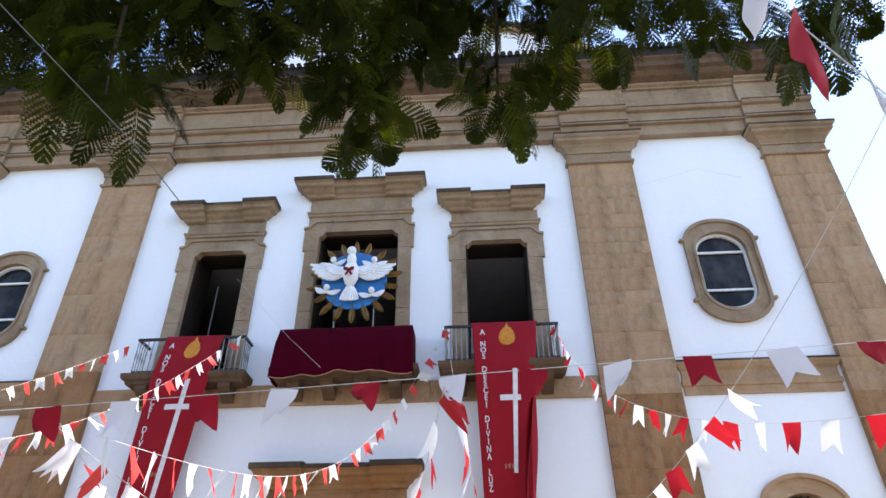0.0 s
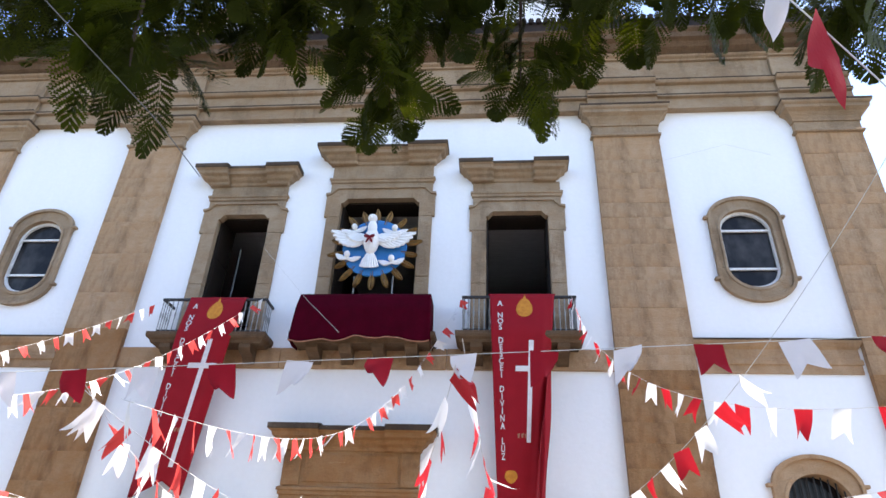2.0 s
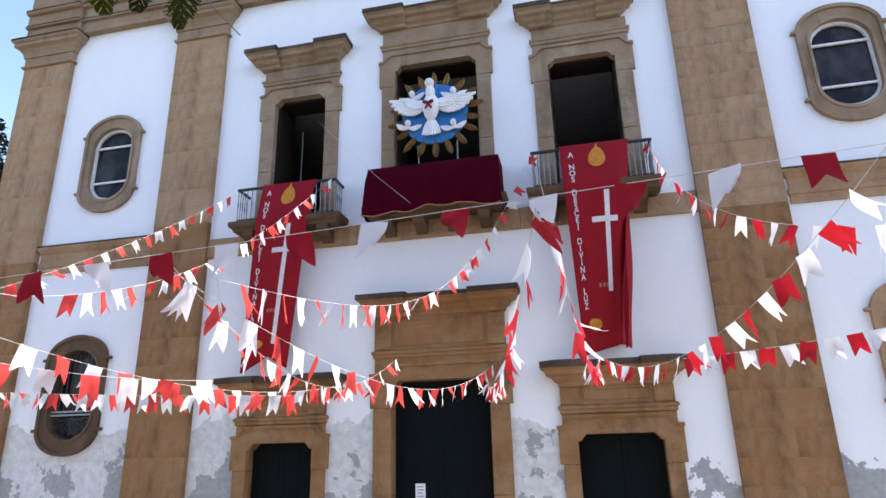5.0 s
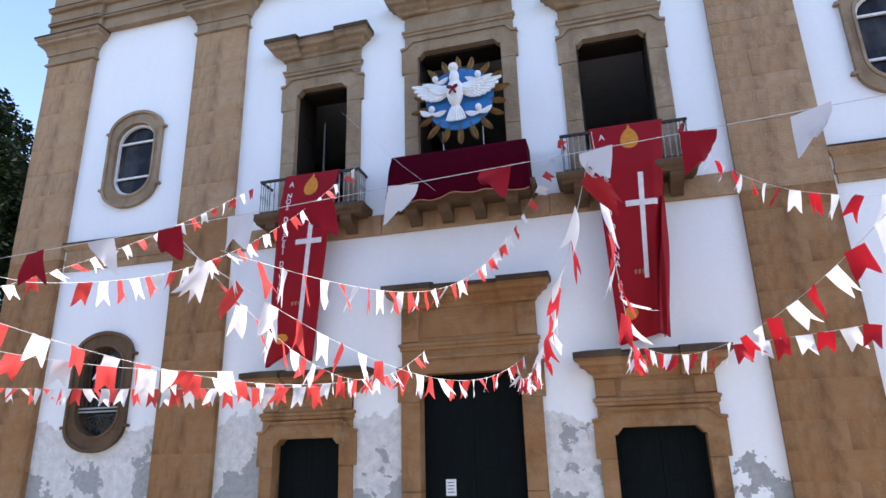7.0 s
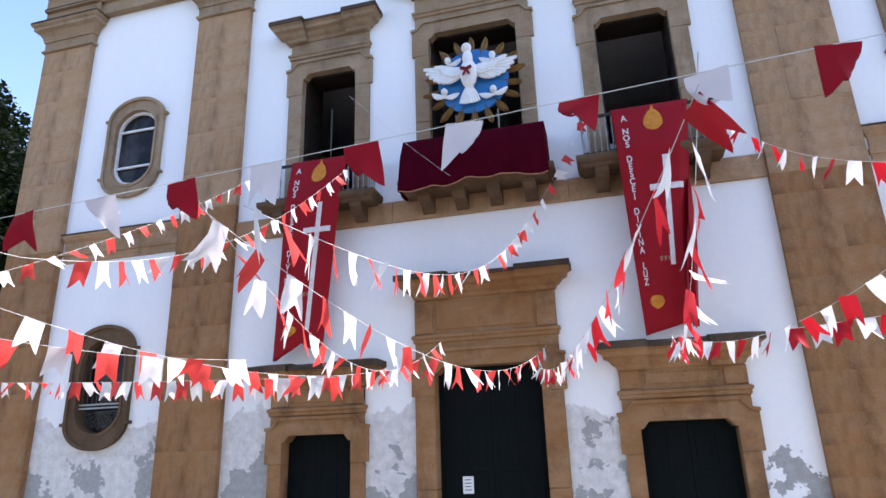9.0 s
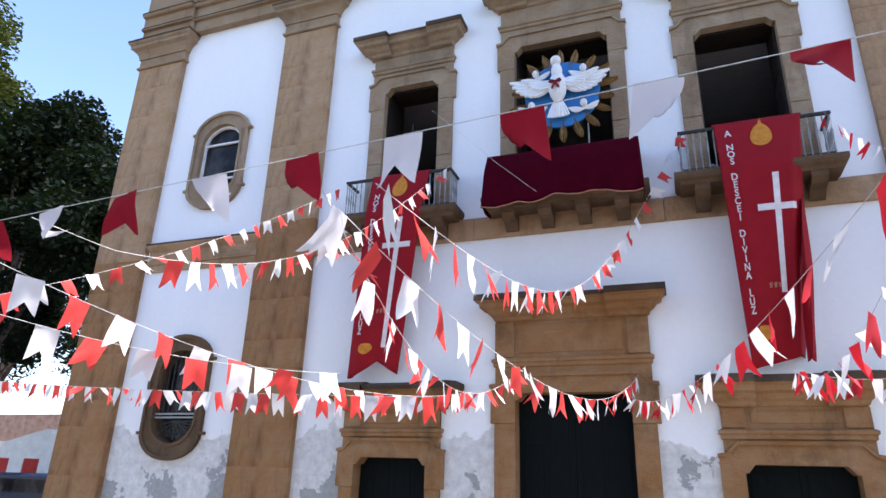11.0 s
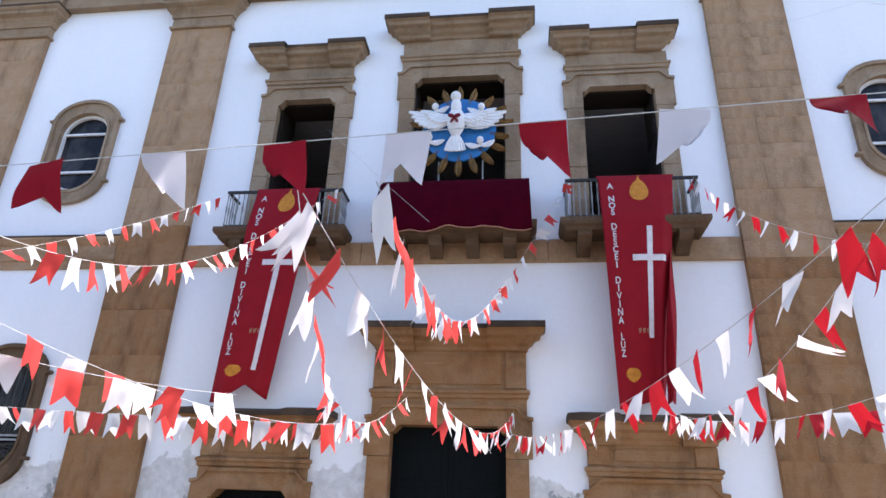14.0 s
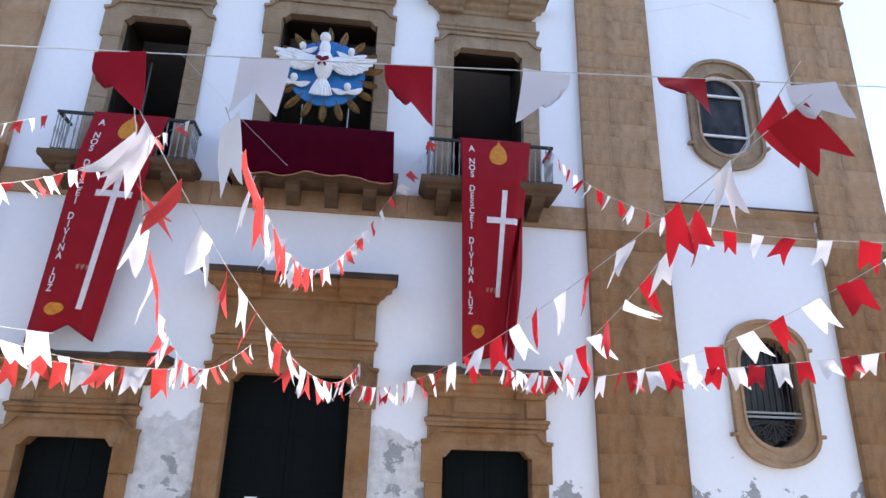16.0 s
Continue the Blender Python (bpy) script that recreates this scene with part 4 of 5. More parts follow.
def dove_statue():
    bm = bmesh.new()
    f = DY - 0.06
    ellipsoid(bm, (DX - 0.06, f - 0.10, DZ + 0.10), (0.19, 0.15, 0.36))
    ellipsoid(bm, (DX - 0.06, f - 0.14, DZ + 0.46), (0.115, 0.11, 0.2))
    ellipsoid(bm, (DX - 0.07, f - 0.17, DZ + 0.70), (0.115, 0.11, 0.115))
    bmesh.ops.create_cone(bm, cap_ends=True, segments=8, radius1=0.035, radius2=0.004, depth=0.12, matrix=Matrix.Translation((DX - 0.09, f - 0.30, DZ + 0.67)) @ Matrix.Rotation(radians(80), 4, "X"))
    # wings in two layers of feathers
    for s in (-1, 1):
        root = (DX - 0.06 + 0.10 * s, DZ + 0.16)
        base = math.pi - 0.14 if s < 0 else 0.05
        wing(bm, root, base - (0.16 if s < 0 else -0.16), 0.98, 7, 0.13 * 6 * (1 if s < 0 else -1), 0.2, f - 0.01)
        wing(bm, root, base - (0.22 if s < 0 else -0.22), 0.62, 5, 0.16 * 4 * (1 if s < 0 else -1), 0.2, f - 0.07)
        ellipsoid(bm, (root[0] + 0.22 * s, f - 0.06, root[1] + 0.05), (0.28, 0.07, 0.13))
    # tail fan
    for k in range(7):
        a = -math.pi / 2 + (k - 3) * 0.14
        m = Matrix.Translation((DX - 0.07, f - 0.05 - 0.012 * (3 - abs(k - 3)), DZ - 0.12)) @ FACE @ Matrix.Rotation(a, 4, "Z")
        blade(bm, m, 0.50, 0.13, 0.05, 0.5, 0.6)
    bmesh.ops.recalc_face_normals(bm, faces=bm.faces[:])
    return bm


def carved(bm, voxel):
    """Melts overlapping carved pieces into one closed surface."""
    ob = bpy.data.objects.new("carving", mesh_of("carving", bm, STATUE_WHITE))
    scene.collection.objects.link(ob)
    mod = ob.modifiers.new("melt", "REMESH")
    mod.mode, mod.voxel_size = "VOXEL", voxel
    me = bpy.data.meshes.new_from_object(ob.evaluated_get(bpy.context.evaluated_depsgraph_get()))
    bpy.data.objects.remove(ob)
    out = bmesh.new()
    out.from_mesh(me)
    bpy.data.meshes.remove(me)
    return out


dove = part("dove_statue", carved(dove_statue(), 0.011), STATUE_WHITE, None, "white painted dove statue with spread wings on a blue disc", smooth=False)
tagged(dove, category="statue")
bow = thing("ribbon_bow", "small dark red ribbon bow on the dove's breast", "bow")
for s in (-1, 1):
    bm = bmesh.new()
    blade(bm, Matrix.Translation((DX - 0.08, DY - 0.335, DZ + 0.12)) @ FACE @ Matrix.Rotation(0.35 * s if s > 0 else math.pi - 0.35, 4, "Z"), 0.13, 0.1, 0.03, 0.5, 0.8)
    part("loop", bm, RIBBON, bow)
    bm = bmesh.new()
    blade(bm, Matrix.Translation((DX - 0.08, DY - 0.335, DZ + 0.11)) @ FACE @ Matrix.Rotation(-math.pi / 2 + 0.5 * s, 4, "Z"), 0.16, 0.06, 0.02, 0.5, 0.8)
    part("tail", bm, RIBBON, bow)
for x, z, lean in ((-0.52, 0.46, 0.15), (0.47, 0.42, -0.05), (-0.62, -0.30, -0.15), (0.45, -0.42, 0.1)):
    bm = bmesh.new()
    c = (DX + x, DY - 0.07, DZ + z)
    ellipsoid(bm, (c[0], c[1] - 0.06, c[2] + 0.07), (0.075, 0.075, 0.085), 10)
    for s in (-1, 1):
        for k in range(4):
            a = (0.30 - 0.16 * k) * s + lean + (math.pi if s < 0 else 0)
            m = Matrix.Translation((c[0], c[1] - 0.008 * k, c[2] - 0.04)) @ FACE @ Matrix.Rotation(a, 4, "Z")
            blade(bm, m, 0.33 - 0.04 * k, 0.1, 0.035, 0.5, 0.4)
    bmesh.ops.recalc_face_normals(bm, faces=bm.faces[:])
    w_ = part("winged_ornament", carved(bm, 0.009), STATUE_WHITE, None, "small white winged plain ornament fixed to the blue disc")
    tagged(w_, category="ornament", group="ornaments of the disc")


# ---------- bunting ----------
def flag_mesh(mat, seed, w, h, name="flag", fold=0):
    r = random.Random(seed)
    curl, sway, phase = r.uniform(-0.6, 0.6), r.uniform(-0.5, 0.5), r.uniform(0, 6)
    slant, twist = r.uniform(-0.30, 0.30), r.uniform(-0.5, 0.5)
    bm = bmesh.new()
    nu, nv = 8, 10
    rows = []
    for j in range(nv + 1):
        v = j / nv
        row = []
        for i in range(nu + 1):
            u = i / nu - 0.5
            length = h * (0.66 + 0.34 * min(1.0, abs(u) * 2.2))
            x = u * w * (1 - 0.10 * v * abs(curl)) + slant * v * length * 0.5
            z = -v * length * (1 - 0.06 * abs(sway))
            y = 0.25 * w * curl * (4 * u * u - 0.5) * v + h * sway * 0.5 * v * v + 0.05 * w * math.sin(5 * v + phase + 3 * u) * v + twist * u * v * w
            # a corner blown back over the cloth
            over = (abs(fold) * u * math.copysign(1, fold) / 0.5 + v - 1.0) if fold else -1
            if over > 0:
                x -= math.copysign(1, fold) * over * over * w * 0.95
                z += over * over * h * 0.72
                y += 0.5 * w * over * over
            row.append(bm.verts.new((x, y, z)))
        rows.append(row)
    for j in range(nv):
        for i in range(nu):
            bm.faces.new((rows[j][i], rows[j + 1][i], rows[j + 1][i + 1], rows[j][i + 1]))
    me = mesh_of(name, bm, mat)
    me.polygons.foreach_set("use_smooth", [True] * len(me.polygons))
    return me


FW, FH = 0.165, 0.25
RED_FLAGS = [flag_mesh(RED_FLAG, 10 + k, FW, FH) for k in range(9)]
SHADED_RED_FLAGS = [flag_mesh(SHADED_RED_FLAG, 80 + k, FW, FH) for k in range(9)]
WHITE_FLAGS = [flag_mesh(WHITE_FLAG, 30 + k, FW, FH) for k in range(9)]
BIG_RED = [flag_mesh(CRIMSON_FLAG, 50 + k, 0.165, 0.215, fold=(0, 0, 0.9, 0, -0.8)[k]) for k in range(5)]
BIG_WHITE = [flag_mesh(GREYWHITE_FLAG, 60 + k, 0.165, 0.215, fold=(0, 0.9, 0, -0.9, 0)[k]) for k in range(5)]


def bezier(a, c, b):
    a, b, c = Vector(a), Vector(b), Vector(c)
    return lambda s: a * (1 - s) ** 2 + c * (2 * s * (1 - s)) + b * s * s


def sagging(a, b, sag):
    a, b = Vector(a), Vector(b)
    return bezier(a, (a + b) / 2 - Vector((0, 0, 2 * sag)), b)


def tied(curve, knot):
    """The curve, drawn on from its end to a knot on another rope."""
    knot = Vector(knot)
    return lambda s: curve(s / 0.92) if s < 0.92 else curve(1.0).lerp(knot, (s - 0.92) / 0.08)


def bunting(curve, spacing, start, label, seed, reds=None, whites=None, lean=0.35, first=0, until=1.0, begin=0.0, flutter=0.2, turn=0.0, plumb=1.0):
    r, r2 = random.Random(seed), random.Random(seed + 500)
    reds, whites = reds or RED_FLAGS, whites or WHITE_FLAGS
    t = thing("bunting", label, "bunting", "strings of bunting before the church")
    n = 120
    pts = [curve(k / n) for k in range(n + 1)]
    part("cord", tube(bmesh.new(), pts[::2], 0.0022, 5), CORD, t)
    dist = 0.0
    nxt, k = start, first
    for i in range(n):
        seg = (pts[i + 1] - pts[i]).length
        while dist + seg >= nxt:
            q = (nxt - dist) / seg
            p = pts[i].lerp(pts[i + 1], q)
            nxt += spacing * r.uniform(0.94, 1.06)
            if not begin <= (i + q) / n <= until:
                k += 1
                continue
            d = (pts[i + 1] - pts[i]).normalized()
            if d.x < 0:
                d = -d
            d = Vector((d.x, d.y, d.z * plumb)).normalized()
            side = d.cross(Vector((0, 0, 1))).normalized()
            up = side.cross(d).normalized()
            m = Matrix((d, -side, up)).transposed().to_4x4()
            ob = new("flag", r.choice(reds if k % 2 == 0 else whites))
            ob.matrix_basis = Matrix.Translation(p) @ m @ Matrix.Rotation(r2.gauss(turn, flutter), 4, "Z") @ Matrix.Rotation(r.gauss(0.0, lean), 4, "X") @ Matrix.Rotation(r.gauss(0, 0.10), 4, "Y")
            ob.parent = t
            k += 1
        dist += seg
    return t


SMALL = "string of small red and white swallowtail flags on white cord"
BIG = "rope of crimson and white cloth pennants strung across the square"
bunting(sagging((-4.0, -9.82, 3.045), (7.0, -10.04, 3.49), 0.03), 0.465, 0.385, BIG, 1, BIG_RED, BIG_WHITE, 0.25, 1)
bunting(bezier((-4.70, -0.62, 8.1), (-5.1, -4.6, 4.85), (-5.45, -8.32, 3.21)), 0.36, 0.45, SMALL, 2)
bunting(tied(bezier((-2.28, -0.60, 8.23), (-3.77, -3.17, 4.85), (-1.48, -9.02, 3.29)), (-1.08, -9.86, 3.13)), 0.36, 0.2, SMALL, 3, first=1, until=0.86)
bunting(bezier((2.30, -0.64, 8.22), (0.07, 0.58, 4.45), (0.86, -9.92, 3.02)), 0.36, 0.2, SMALL, 4, flutter=0.35)
bunting(sagging((0.5, -9.89, 3.14), (1.2, -0.12, 3.80), 0.65), 0.36, 0.3, SMALL, 5, first=1)
bunting(bezier((0.51, -9.79, 3.15), (-1.02, -3.91, 2.38), (-0.52, -1.4, 3.80)), 0.38, 0.35, SMALL, 6, first=1)
bunting(bezier((4.67, -0.60, 8.23), (4.42, -7.32, 1.95), (7.71, -13.31, 3.37)), 0.40, 0.2, SMALL, 8, SHADED_RED_FLAGS)
bunting(sagging((1.08, -0.60, 3.36), (2.84, -10.0, 3.22), 0.42), 0.36, 0.2, SMALL, 9, SHADED_RED_FLAGS)
bunting(sagging((3.24, -2.79, 3.41), (2.87, -9.94, 3.40), 0.5), 0.36, 0.2, SMALL, 10, SHADED_RED_FLAGS, first=1)
bunting(sagging((3.29, -2.65, 3.43), (5.25, -10.78, 4.36), 0.88), 0.34, 0.2, SMALL, 11, SHADED_RED_FLAGS, until=0.77)
bunting(sagging((4.18, -4.9, 3.05), (8.3, -6.4, 3.55), 0.12), 0.22, 0.1, SMALL, 12, SHADED_RED_FLAGS)
bunting(sagging((-0.85, -3.26, 3.13), (-2.23, -10.69, 3.48), 0.48), 0.34, 0.2, SMALL, 13)
bunting(sagging((-0.23, -6.35, 2.67), (-16.0, -1.4, 4.09), 0.1), 0.24, 0.1, SMALL, 14)
bunting(sagging((-0.85, -7.06, 2.79), (-3.6, -10.1, 3.40), 0.22), 0.34, 0.1, SMALL, 15, first=1)
bunting(sagging((3.605, -12.31, 3.834), (4.455, -12.075, 2.61), 0.01), 0.222, 0.40, "rope of crimson and white cloth pennants beneath the tree", 16, BIG_RED[:2], BIG_WHITE[::2], 0.15, 1, 0.62, 0.2, turn=0.95, plumb=0.25)
wire = thing("overhead_wire", "thin grey overhead wire through the tree", "wire")
part("strand", tube(bmesh.new(), [(0.86, -12.13, 4.44), (1.03, -11.83, 4.32), (1.41, -11.14, 4.05), (1.55, -10.9, 3.9)], 0.003, 5), WIRE, wire)
cable = thing("facade_cable", "thin pale cable looped across the church front", "cable")
part("strand", tube(bmesh.new(), [(-2.95, -0.1, 10.0), (-2.0, -0.6, 8.9), (-1.2, -0.86, 8.0), (-0.38, -0.90, 7.22)], 0.003, 5), CORD, cable)


cable = thing("facade_cable", "thin pale cable pinned high on the white wall", "cable")
part("strand", tube(bmesh.new(), [(7.35, -0.02, 12.40), (7.53, -0.02, 12.45), (8.96, -0.02, 12.87), (10.0, -0.02, 12.51)], 0.003, 5), CORD, cable)


# ---------- tree over the square ----------
def frond_mesh(seed):
    """A feathery compound leaf: a drooping stalk with paired side stalks, each set with small leaflets."""
    r = random.Random(seed)
    bm = bmesh.new()
    L, n = r.uniform(0.36, 0.5), 13
    droop = r.uniform(0.15, 0.35)

    def stalk(t):
        return Vector((L * t, 0, -droop * L * t * t * 1.6))

    tube(bm, [stalk(k / 5) for k in range(6)], 0.003, 4, 0.001)
    for k in range(1, n + 1):
        t = 0.08 + 0.92 * k / n
        o = stalk(t)
        plen = 0.135 * math.sin(math.pi * (0.16 + 0.78 * t)) * r.uniform(0.85, 1.1) + 0.02
        for s in (-1, 1):
            ang = s * (1.25 - 0.5 * t + r.uniform(-0.1, 0.1))
            d = Vector((math.cos(ang), math.sin(ang), r.uniform(-0.35, 0.0))).normalized()
            side = d.cross(Vector((0, 0, 1))).normalized()
            m = 8
            for j in range(1, m + 1):
                q = j / m
                c = o + d * plen * q + Vector((0, 0, -0.25 * plen * q * q))
                ll = 0.027 * math.sin(math.pi * (0.2 + 0.7 * q)) + 0.005
                for e in (-1, 1):
                    tip = c + side * e * ll + d * ll * 0.5 + Vector((0, 0, r.uniform(-0.004, 0.002)))
                    mid = c + side * e * ll * 0.5 + d * ll * 0.1
                    wv = d * 0.0075
                    bm.faces.new([bm.verts.new(p) for p in (c - wv * 0.4, mid + wv * 1.1, tip, mid - wv * 1.4)][::e])
    return mesh_of("leaf", bm, LEAF)


FRONDS = [frond_mesh(k) for k in range(5)]
tree = thing("tree", "broad tree with feathery drooping leaves over the square", "tree", at=(6.6, -13.6, 0.3))
tr_base = Vector((6.6, -13.6, 0.3))


def local(p):
    return Vector(p) - tr_base


part("trunk", tube(bmesh.new(), [local(p) for p in ((6.6, -13.6, 0.2), (6.5, -13.5, 1.5), (6.35, -13.35, 3.0), (6.1, -13.1, 4.6), (5.6, -12.6, 6.2), (5.0, -12.0, 7.2))], 0.26, 10, 0.1), BARK, tree)
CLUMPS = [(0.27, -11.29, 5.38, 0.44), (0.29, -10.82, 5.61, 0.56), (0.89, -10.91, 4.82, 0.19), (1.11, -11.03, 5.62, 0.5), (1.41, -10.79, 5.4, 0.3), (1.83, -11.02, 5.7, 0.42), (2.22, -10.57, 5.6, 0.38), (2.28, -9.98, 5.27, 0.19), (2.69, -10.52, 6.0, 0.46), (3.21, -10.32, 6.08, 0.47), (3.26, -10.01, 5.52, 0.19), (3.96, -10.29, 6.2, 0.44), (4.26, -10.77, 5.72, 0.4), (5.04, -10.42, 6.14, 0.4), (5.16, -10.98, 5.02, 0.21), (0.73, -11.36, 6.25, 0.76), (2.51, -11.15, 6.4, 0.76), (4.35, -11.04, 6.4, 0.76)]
lr = random.Random(21)
for i, hub in enumerate(((4.6, -11.6, 7.0), (3.0, -11.3, 6.6), (1.0, -11.3, 6.3))):
    part("limb", tube(bmesh.new(), [local(p) for p in ((5.2, -12.2, 6.9), ((5.2 + hub[0]) / 2, (-12.2 + hub[1]) / 2, 7.1), hub)], 0.09, 8, 0.04), BARK, tree)
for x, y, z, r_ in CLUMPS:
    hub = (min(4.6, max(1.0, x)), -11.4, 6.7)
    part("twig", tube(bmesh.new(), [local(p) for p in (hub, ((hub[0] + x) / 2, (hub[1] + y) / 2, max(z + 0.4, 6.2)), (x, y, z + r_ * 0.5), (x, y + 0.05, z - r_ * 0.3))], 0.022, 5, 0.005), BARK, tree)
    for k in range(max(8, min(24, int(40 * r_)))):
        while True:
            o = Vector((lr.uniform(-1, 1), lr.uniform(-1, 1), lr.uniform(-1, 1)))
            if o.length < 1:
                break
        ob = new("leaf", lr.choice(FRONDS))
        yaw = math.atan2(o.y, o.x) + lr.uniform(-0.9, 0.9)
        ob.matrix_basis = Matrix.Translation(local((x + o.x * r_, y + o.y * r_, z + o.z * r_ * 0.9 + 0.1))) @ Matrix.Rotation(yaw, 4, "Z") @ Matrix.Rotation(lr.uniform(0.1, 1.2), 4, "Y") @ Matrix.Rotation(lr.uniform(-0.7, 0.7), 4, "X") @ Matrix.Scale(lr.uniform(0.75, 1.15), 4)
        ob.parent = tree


# rest of the crown, too many leaves to tell apart, plus added shading leaves
crown_v, crown_f = [], []
arrays = []
for me in FRONDS:
    co = np.empty(len(me.vertices) * 3)
    me.vertices.foreach_get("co", co)
    arrays.append((co.reshape(-1, 3), [tuple(p.vertices) for p in me.polygons]))
count = 0


def add_frond(p, m):
    global count
    co, faces = arrays[lr.randrange(len(arrays))]
    w_ = co @ np.array(m.to_3x3()).T + np.array(local(p))
    crown_v.append(w_)
    crown_f.extend([tuple(i + count for i in f_) for f_ in faces])
    count += len(co)


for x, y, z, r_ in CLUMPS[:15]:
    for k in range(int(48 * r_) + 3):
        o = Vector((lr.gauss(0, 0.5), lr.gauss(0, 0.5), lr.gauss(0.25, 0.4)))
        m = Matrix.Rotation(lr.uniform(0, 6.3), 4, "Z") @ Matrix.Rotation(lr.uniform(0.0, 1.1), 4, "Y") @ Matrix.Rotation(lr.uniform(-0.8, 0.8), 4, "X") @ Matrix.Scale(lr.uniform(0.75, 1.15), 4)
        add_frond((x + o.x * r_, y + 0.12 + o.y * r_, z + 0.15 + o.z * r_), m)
for k in range(130):
    p = (lr.uniform(-3.5, 3.0), lr.uniform(-11.6, -9.9), lr.uniform(6.7, 7.8))
    add_frond(p, Matrix.Rotation(lr.uniform(0, 6.3), 4, "Z") @ Matrix.Rotation(lr.uniform(0, 0.9), 4, "Y") @ Matrix.Scale(lr.uniform(1.0, 1.5), 4))
# upper fronds placed to keep the sun off the leaves and pennants below
for k in range(200):
    p = (lr.uniform(-1.5, 9.0), lr.uniform(-13.5, -9.2), lr.uniform(6.9, 9.0))
    add_frond(p, Matrix.Rotation(lr.uniform(0, 6.3), 4, "Z") @ Matrix.Rotation(lr.uniform(0, 0.9), 4, "Y") @ Matrix.Scale(lr.uniform(1.3, 2.0), 4))
# high and rear leaf tufts, nearly all unseen, added to block sun and sky
shade_rng = np.random.default_rng(77)
for lo, hi, tufts in (((-14, -22, 6.4), (2, -12.4, 10.5), 150), ((8.2, -13, 6.5), (11, -10.2, 12), 45), ((-6, -12.2, 7.6), (1, -10.3, 9.5), 40), ((0, -14, 9.0), (8, -10.5, 13.0), 40)):
    hubs = shade_rng.uniform(lo, hi, (tufts, 3))
    centre = np.repeat(hubs, 150, axis=0) + shade_rng.normal(0, 1, (tufts * 150, 3)) * (0.55, 0.55, 0.35) - np.array(tr_base)
    along = shade_rng.normal(0, 1, centre.shape) * (1, 1, 0.5)
    along /= np.linalg.norm(along, axis=1)[:, None]
    across = np.cross(along, shade_rng.normal(0, 1, centre.shape))
    across /= np.linalg.norm(across, axis=1)[:, None]
    size = shade_rng.uniform(0.11, 0.2, (len(centre), 1))
    quad = np.stack([centre - along * size, centre + across * size * 0.45, centre + along * size, centre - across * size * 0.45], axis=1).reshape(-1, 3)
    crown_v.append(quad)
    crown_f.extend([(count + k, count + k + 1, count + k + 2, count + k + 3) for k in range(0, len(quad), 4)])
    count += len(quad)
me = bpy.data.meshes.new("crown")
me.from_pydata(np.concatenate(crown_v).tolist(), [], crown_f)
me.materials.append(LEAF)
ob = new("crown", me)
ob.parent = tree
tagged(ob, kind="stuff")


# ---------- beyond the church ----------
def leafy_tree(x, y, height, spread, seed, leaves, label, mat=SHADED_LEAF, low=0.42, leaf=(0.10, 0.2)):
    r = random.Random(seed)
    t = thing("tree", label, "tree", at=(x, y, BASE))
    part("trunk", tube(bmesh.new(), [(0, 0, -0.1), (0.15, 0.1, height * 0.2), (-0.1, 0.2, height * 0.42), (0.1, 0, height * 0.62)], 0.35, 10, 0.15), BARK, t)
    blobs = []
    for k in range(64):
        a, q = r.uniform(0, 2 * math.pi), math.sqrt(r.random())
        zz = r.uniform(low, 0.95)
        reach = spread * q * math.sin(math.pi * min(0.96, 0.12 + zz * 0.85))
        blobs.append((Vector((reach * math.cos(a), reach * math.sin(a), height * zz)), r.uniform(0.14, 0.25) * spread))
        if k < 8:
            part("limb", tube(bmesh.new(), [(0, 0, height * 0.35), blobs[-1][0] * 0.6 + Vector((0, 0, height * 0.18)), blobs[-1][0]], 0.12, 6, 0.03), BARK, t)
    verts, faces = [], []
    for k in range(leaves):
        c, rad = r.choice(blobs)
        d = Vector((r.gauss(0, 1), r.gauss(0, 1), r.gauss(0, 1))).normalized()
        p = c + d * rad * r.uniform(0.55, 1.08)
        u = Vector((r.gauss(0, 1), r.gauss(0, 1), r.gauss(0, 0.6))).normalized()
        v = u.orthogonal().normalized()
        s = r.uniform(*leaf)
        n0 = len(verts)
        verts += [p - u * s, p + v * s * 0.45, p + u * s, p - v * s * 0.45]
        faces.append((n0, n0 + 1, n0 + 2, n0 + 3))
    me = bpy.data.meshes.new("crown")
    me.from_pydata(verts, [], faces)
    me.materials.append(mat)
    ob = new("crown", me)
    ob.parent = t
    return t


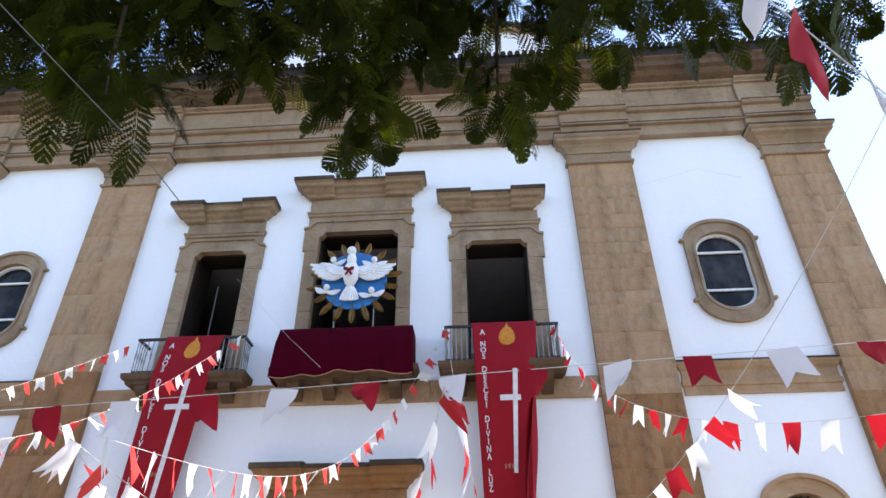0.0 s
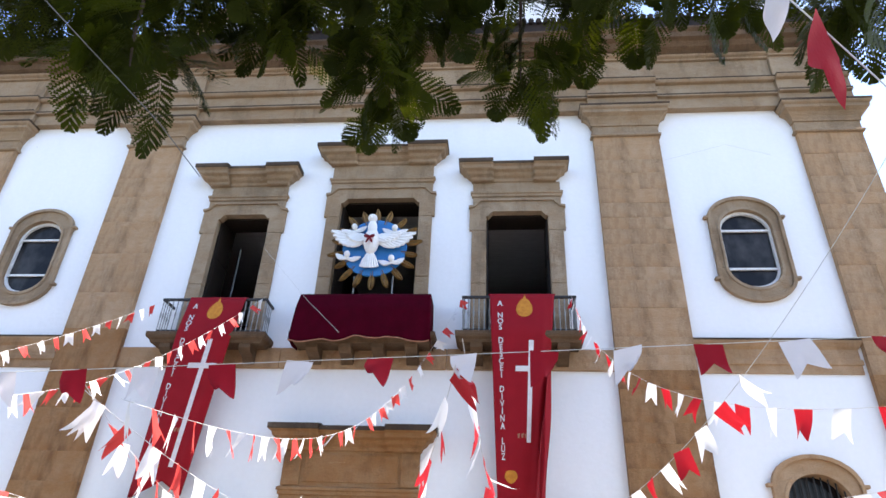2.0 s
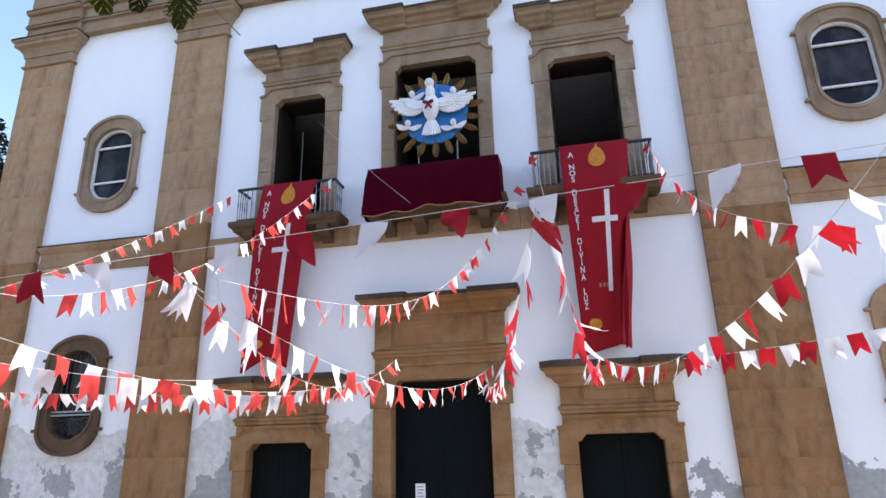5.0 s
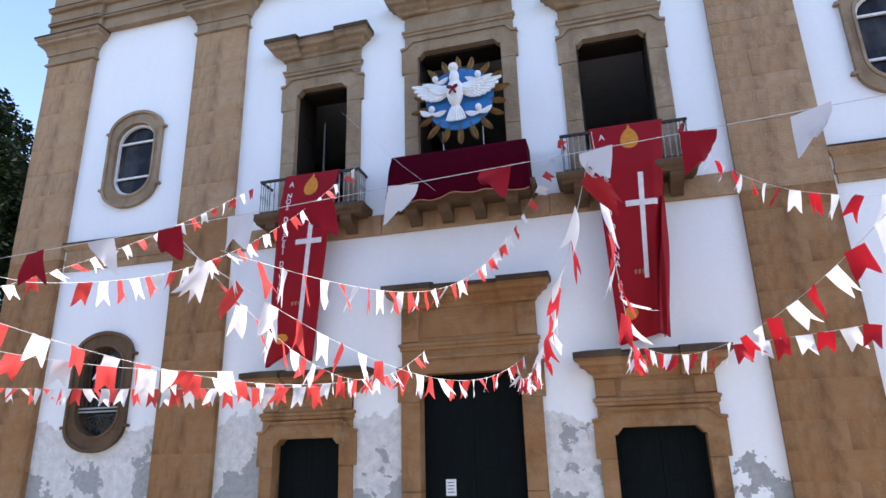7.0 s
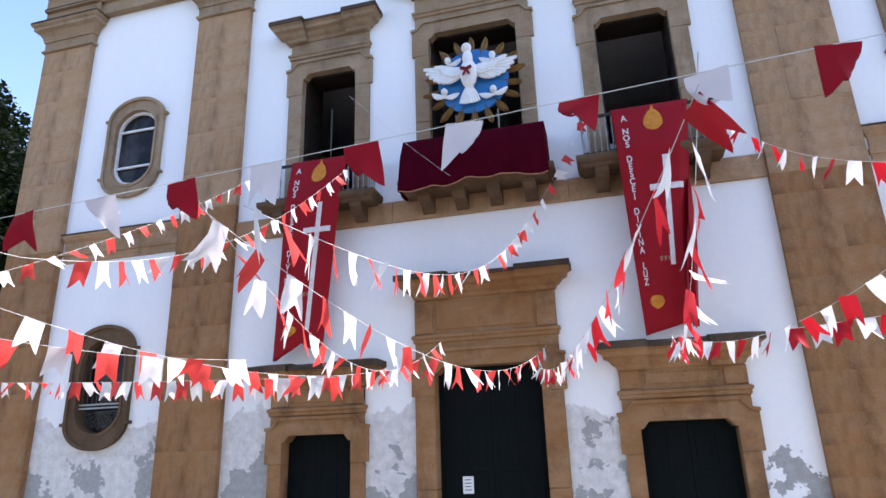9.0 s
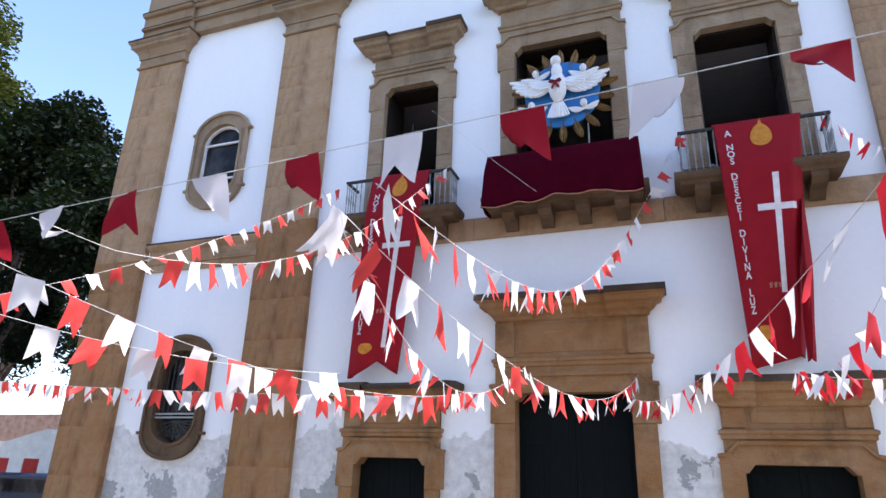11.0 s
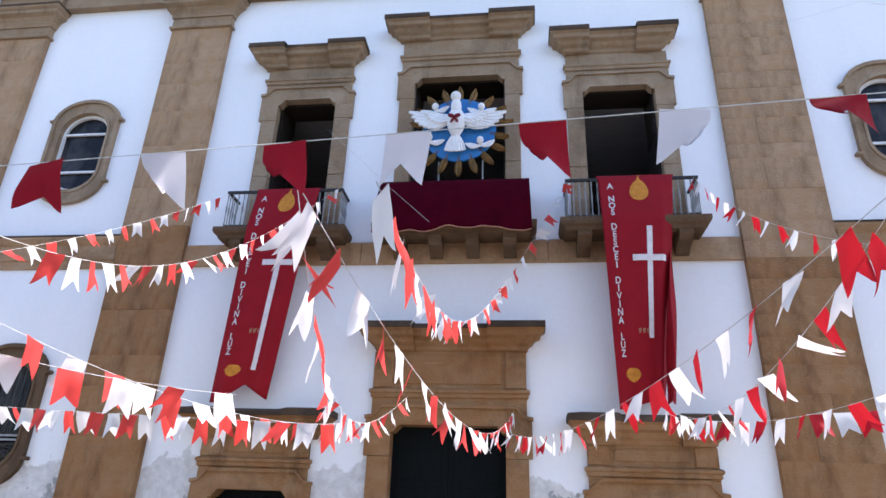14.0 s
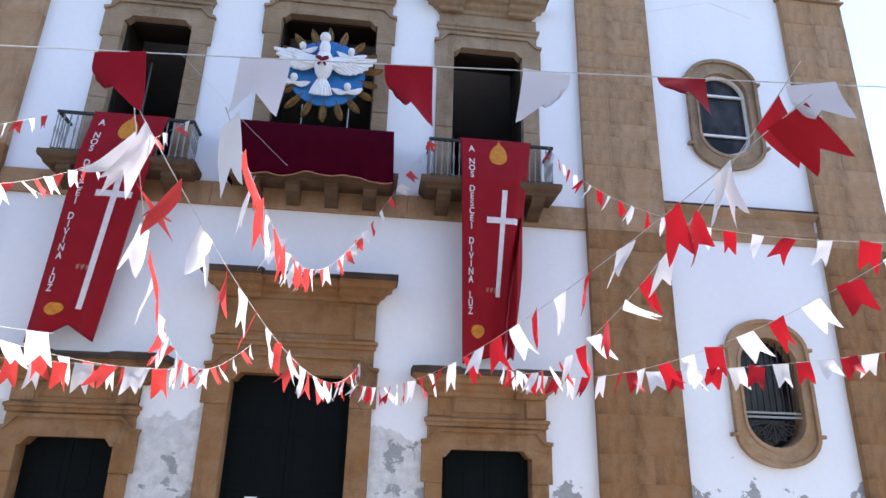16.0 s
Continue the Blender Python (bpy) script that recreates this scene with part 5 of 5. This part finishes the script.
leafy_tree(-24.6, 6.0, 18.5, 6.7, 5, 60000, "tall leafy tree beside the church, in a shade-dark leaf colour")
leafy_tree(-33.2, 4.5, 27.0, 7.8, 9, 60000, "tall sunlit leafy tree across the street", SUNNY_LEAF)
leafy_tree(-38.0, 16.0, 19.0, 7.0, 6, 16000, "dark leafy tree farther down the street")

van = thing("van", "dark blue parked van down the street", "van", at=(-25.5, 10.6, BASE))
part("body", boxed(-2.2, 2.2, -0.9, 0.9, 0.45, 2.1, bevel=0.12), CAR_BLUE, van)
part("windscreen", boxed(-1.9, 1.9, -0.915, -0.89, 1.3, 1.85), GLASS, van)
for x in (-1.4, 1.4):
    for y in (-0.85, 0.85):
        bm = bmesh.new()
        bmesh.ops.create_cone(bm, cap_ends=True, segments=18, radius1=0.34, radius2=0.34, depth=0.22, matrix=pose(x, y, 0.34, 90))
        wheel = part("wheel", bm, RUBBER, van)
stall = thing("market_stall", "white canvas market stall with a red valance down the street", "stall", at=(-26.8, 12.8, BASE))
part("canopy", prism(bmesh.new(), [(-3.0, 3.1), (3.0, 3.1), (2.6, 3.5), (0, 4.1), (-2.6, 3.5)], -1.6, 1.6), CANVAS, stall)
part("edge", boxed(-3.04, 3.04, -1.66, -1.61, 2.74, 3.14), CANVAS, stall, "white canvas edge")
for k in range(6):
    part("valance", boxed(-3.0 + k, -2.04 + k, -1.65, -1.62, 1.95, 2.735), RED_CANVAS if k % 2 == 0 else CANVAS, stall, "red canvas panel" if k % 2 == 0 else "white canvas panel")
for x in (-2.8, 2.8):
    for y in (-1.5, 1.5):
        part("post", tube(bmesh.new(), [(x, y, 0), (x, y, 3.12)], 0.035, 8), BALUSTER, stall)
house = thing("town_house", "long white town house far down the street", "house", at=(-52, 36, BASE))
part("wall", boxed(-14, 14, -4, 4, 0, 4.6), PLASTER, house)
part("roof", prism(bmesh.new(), [(-14.4, 4.55), (14.4, 4.55), (13.4, 6.9), (-13.4, 6.9)], -4.5, 4.5), CLAY, house)
for x in (-11, -7.5, -4, 0, 4, 7.5, 11):
    part("window", boxed(x - 0.55, x + 0.55, -4.06, -3.9, 1.0, 2.6), DARK_WOOD, house)
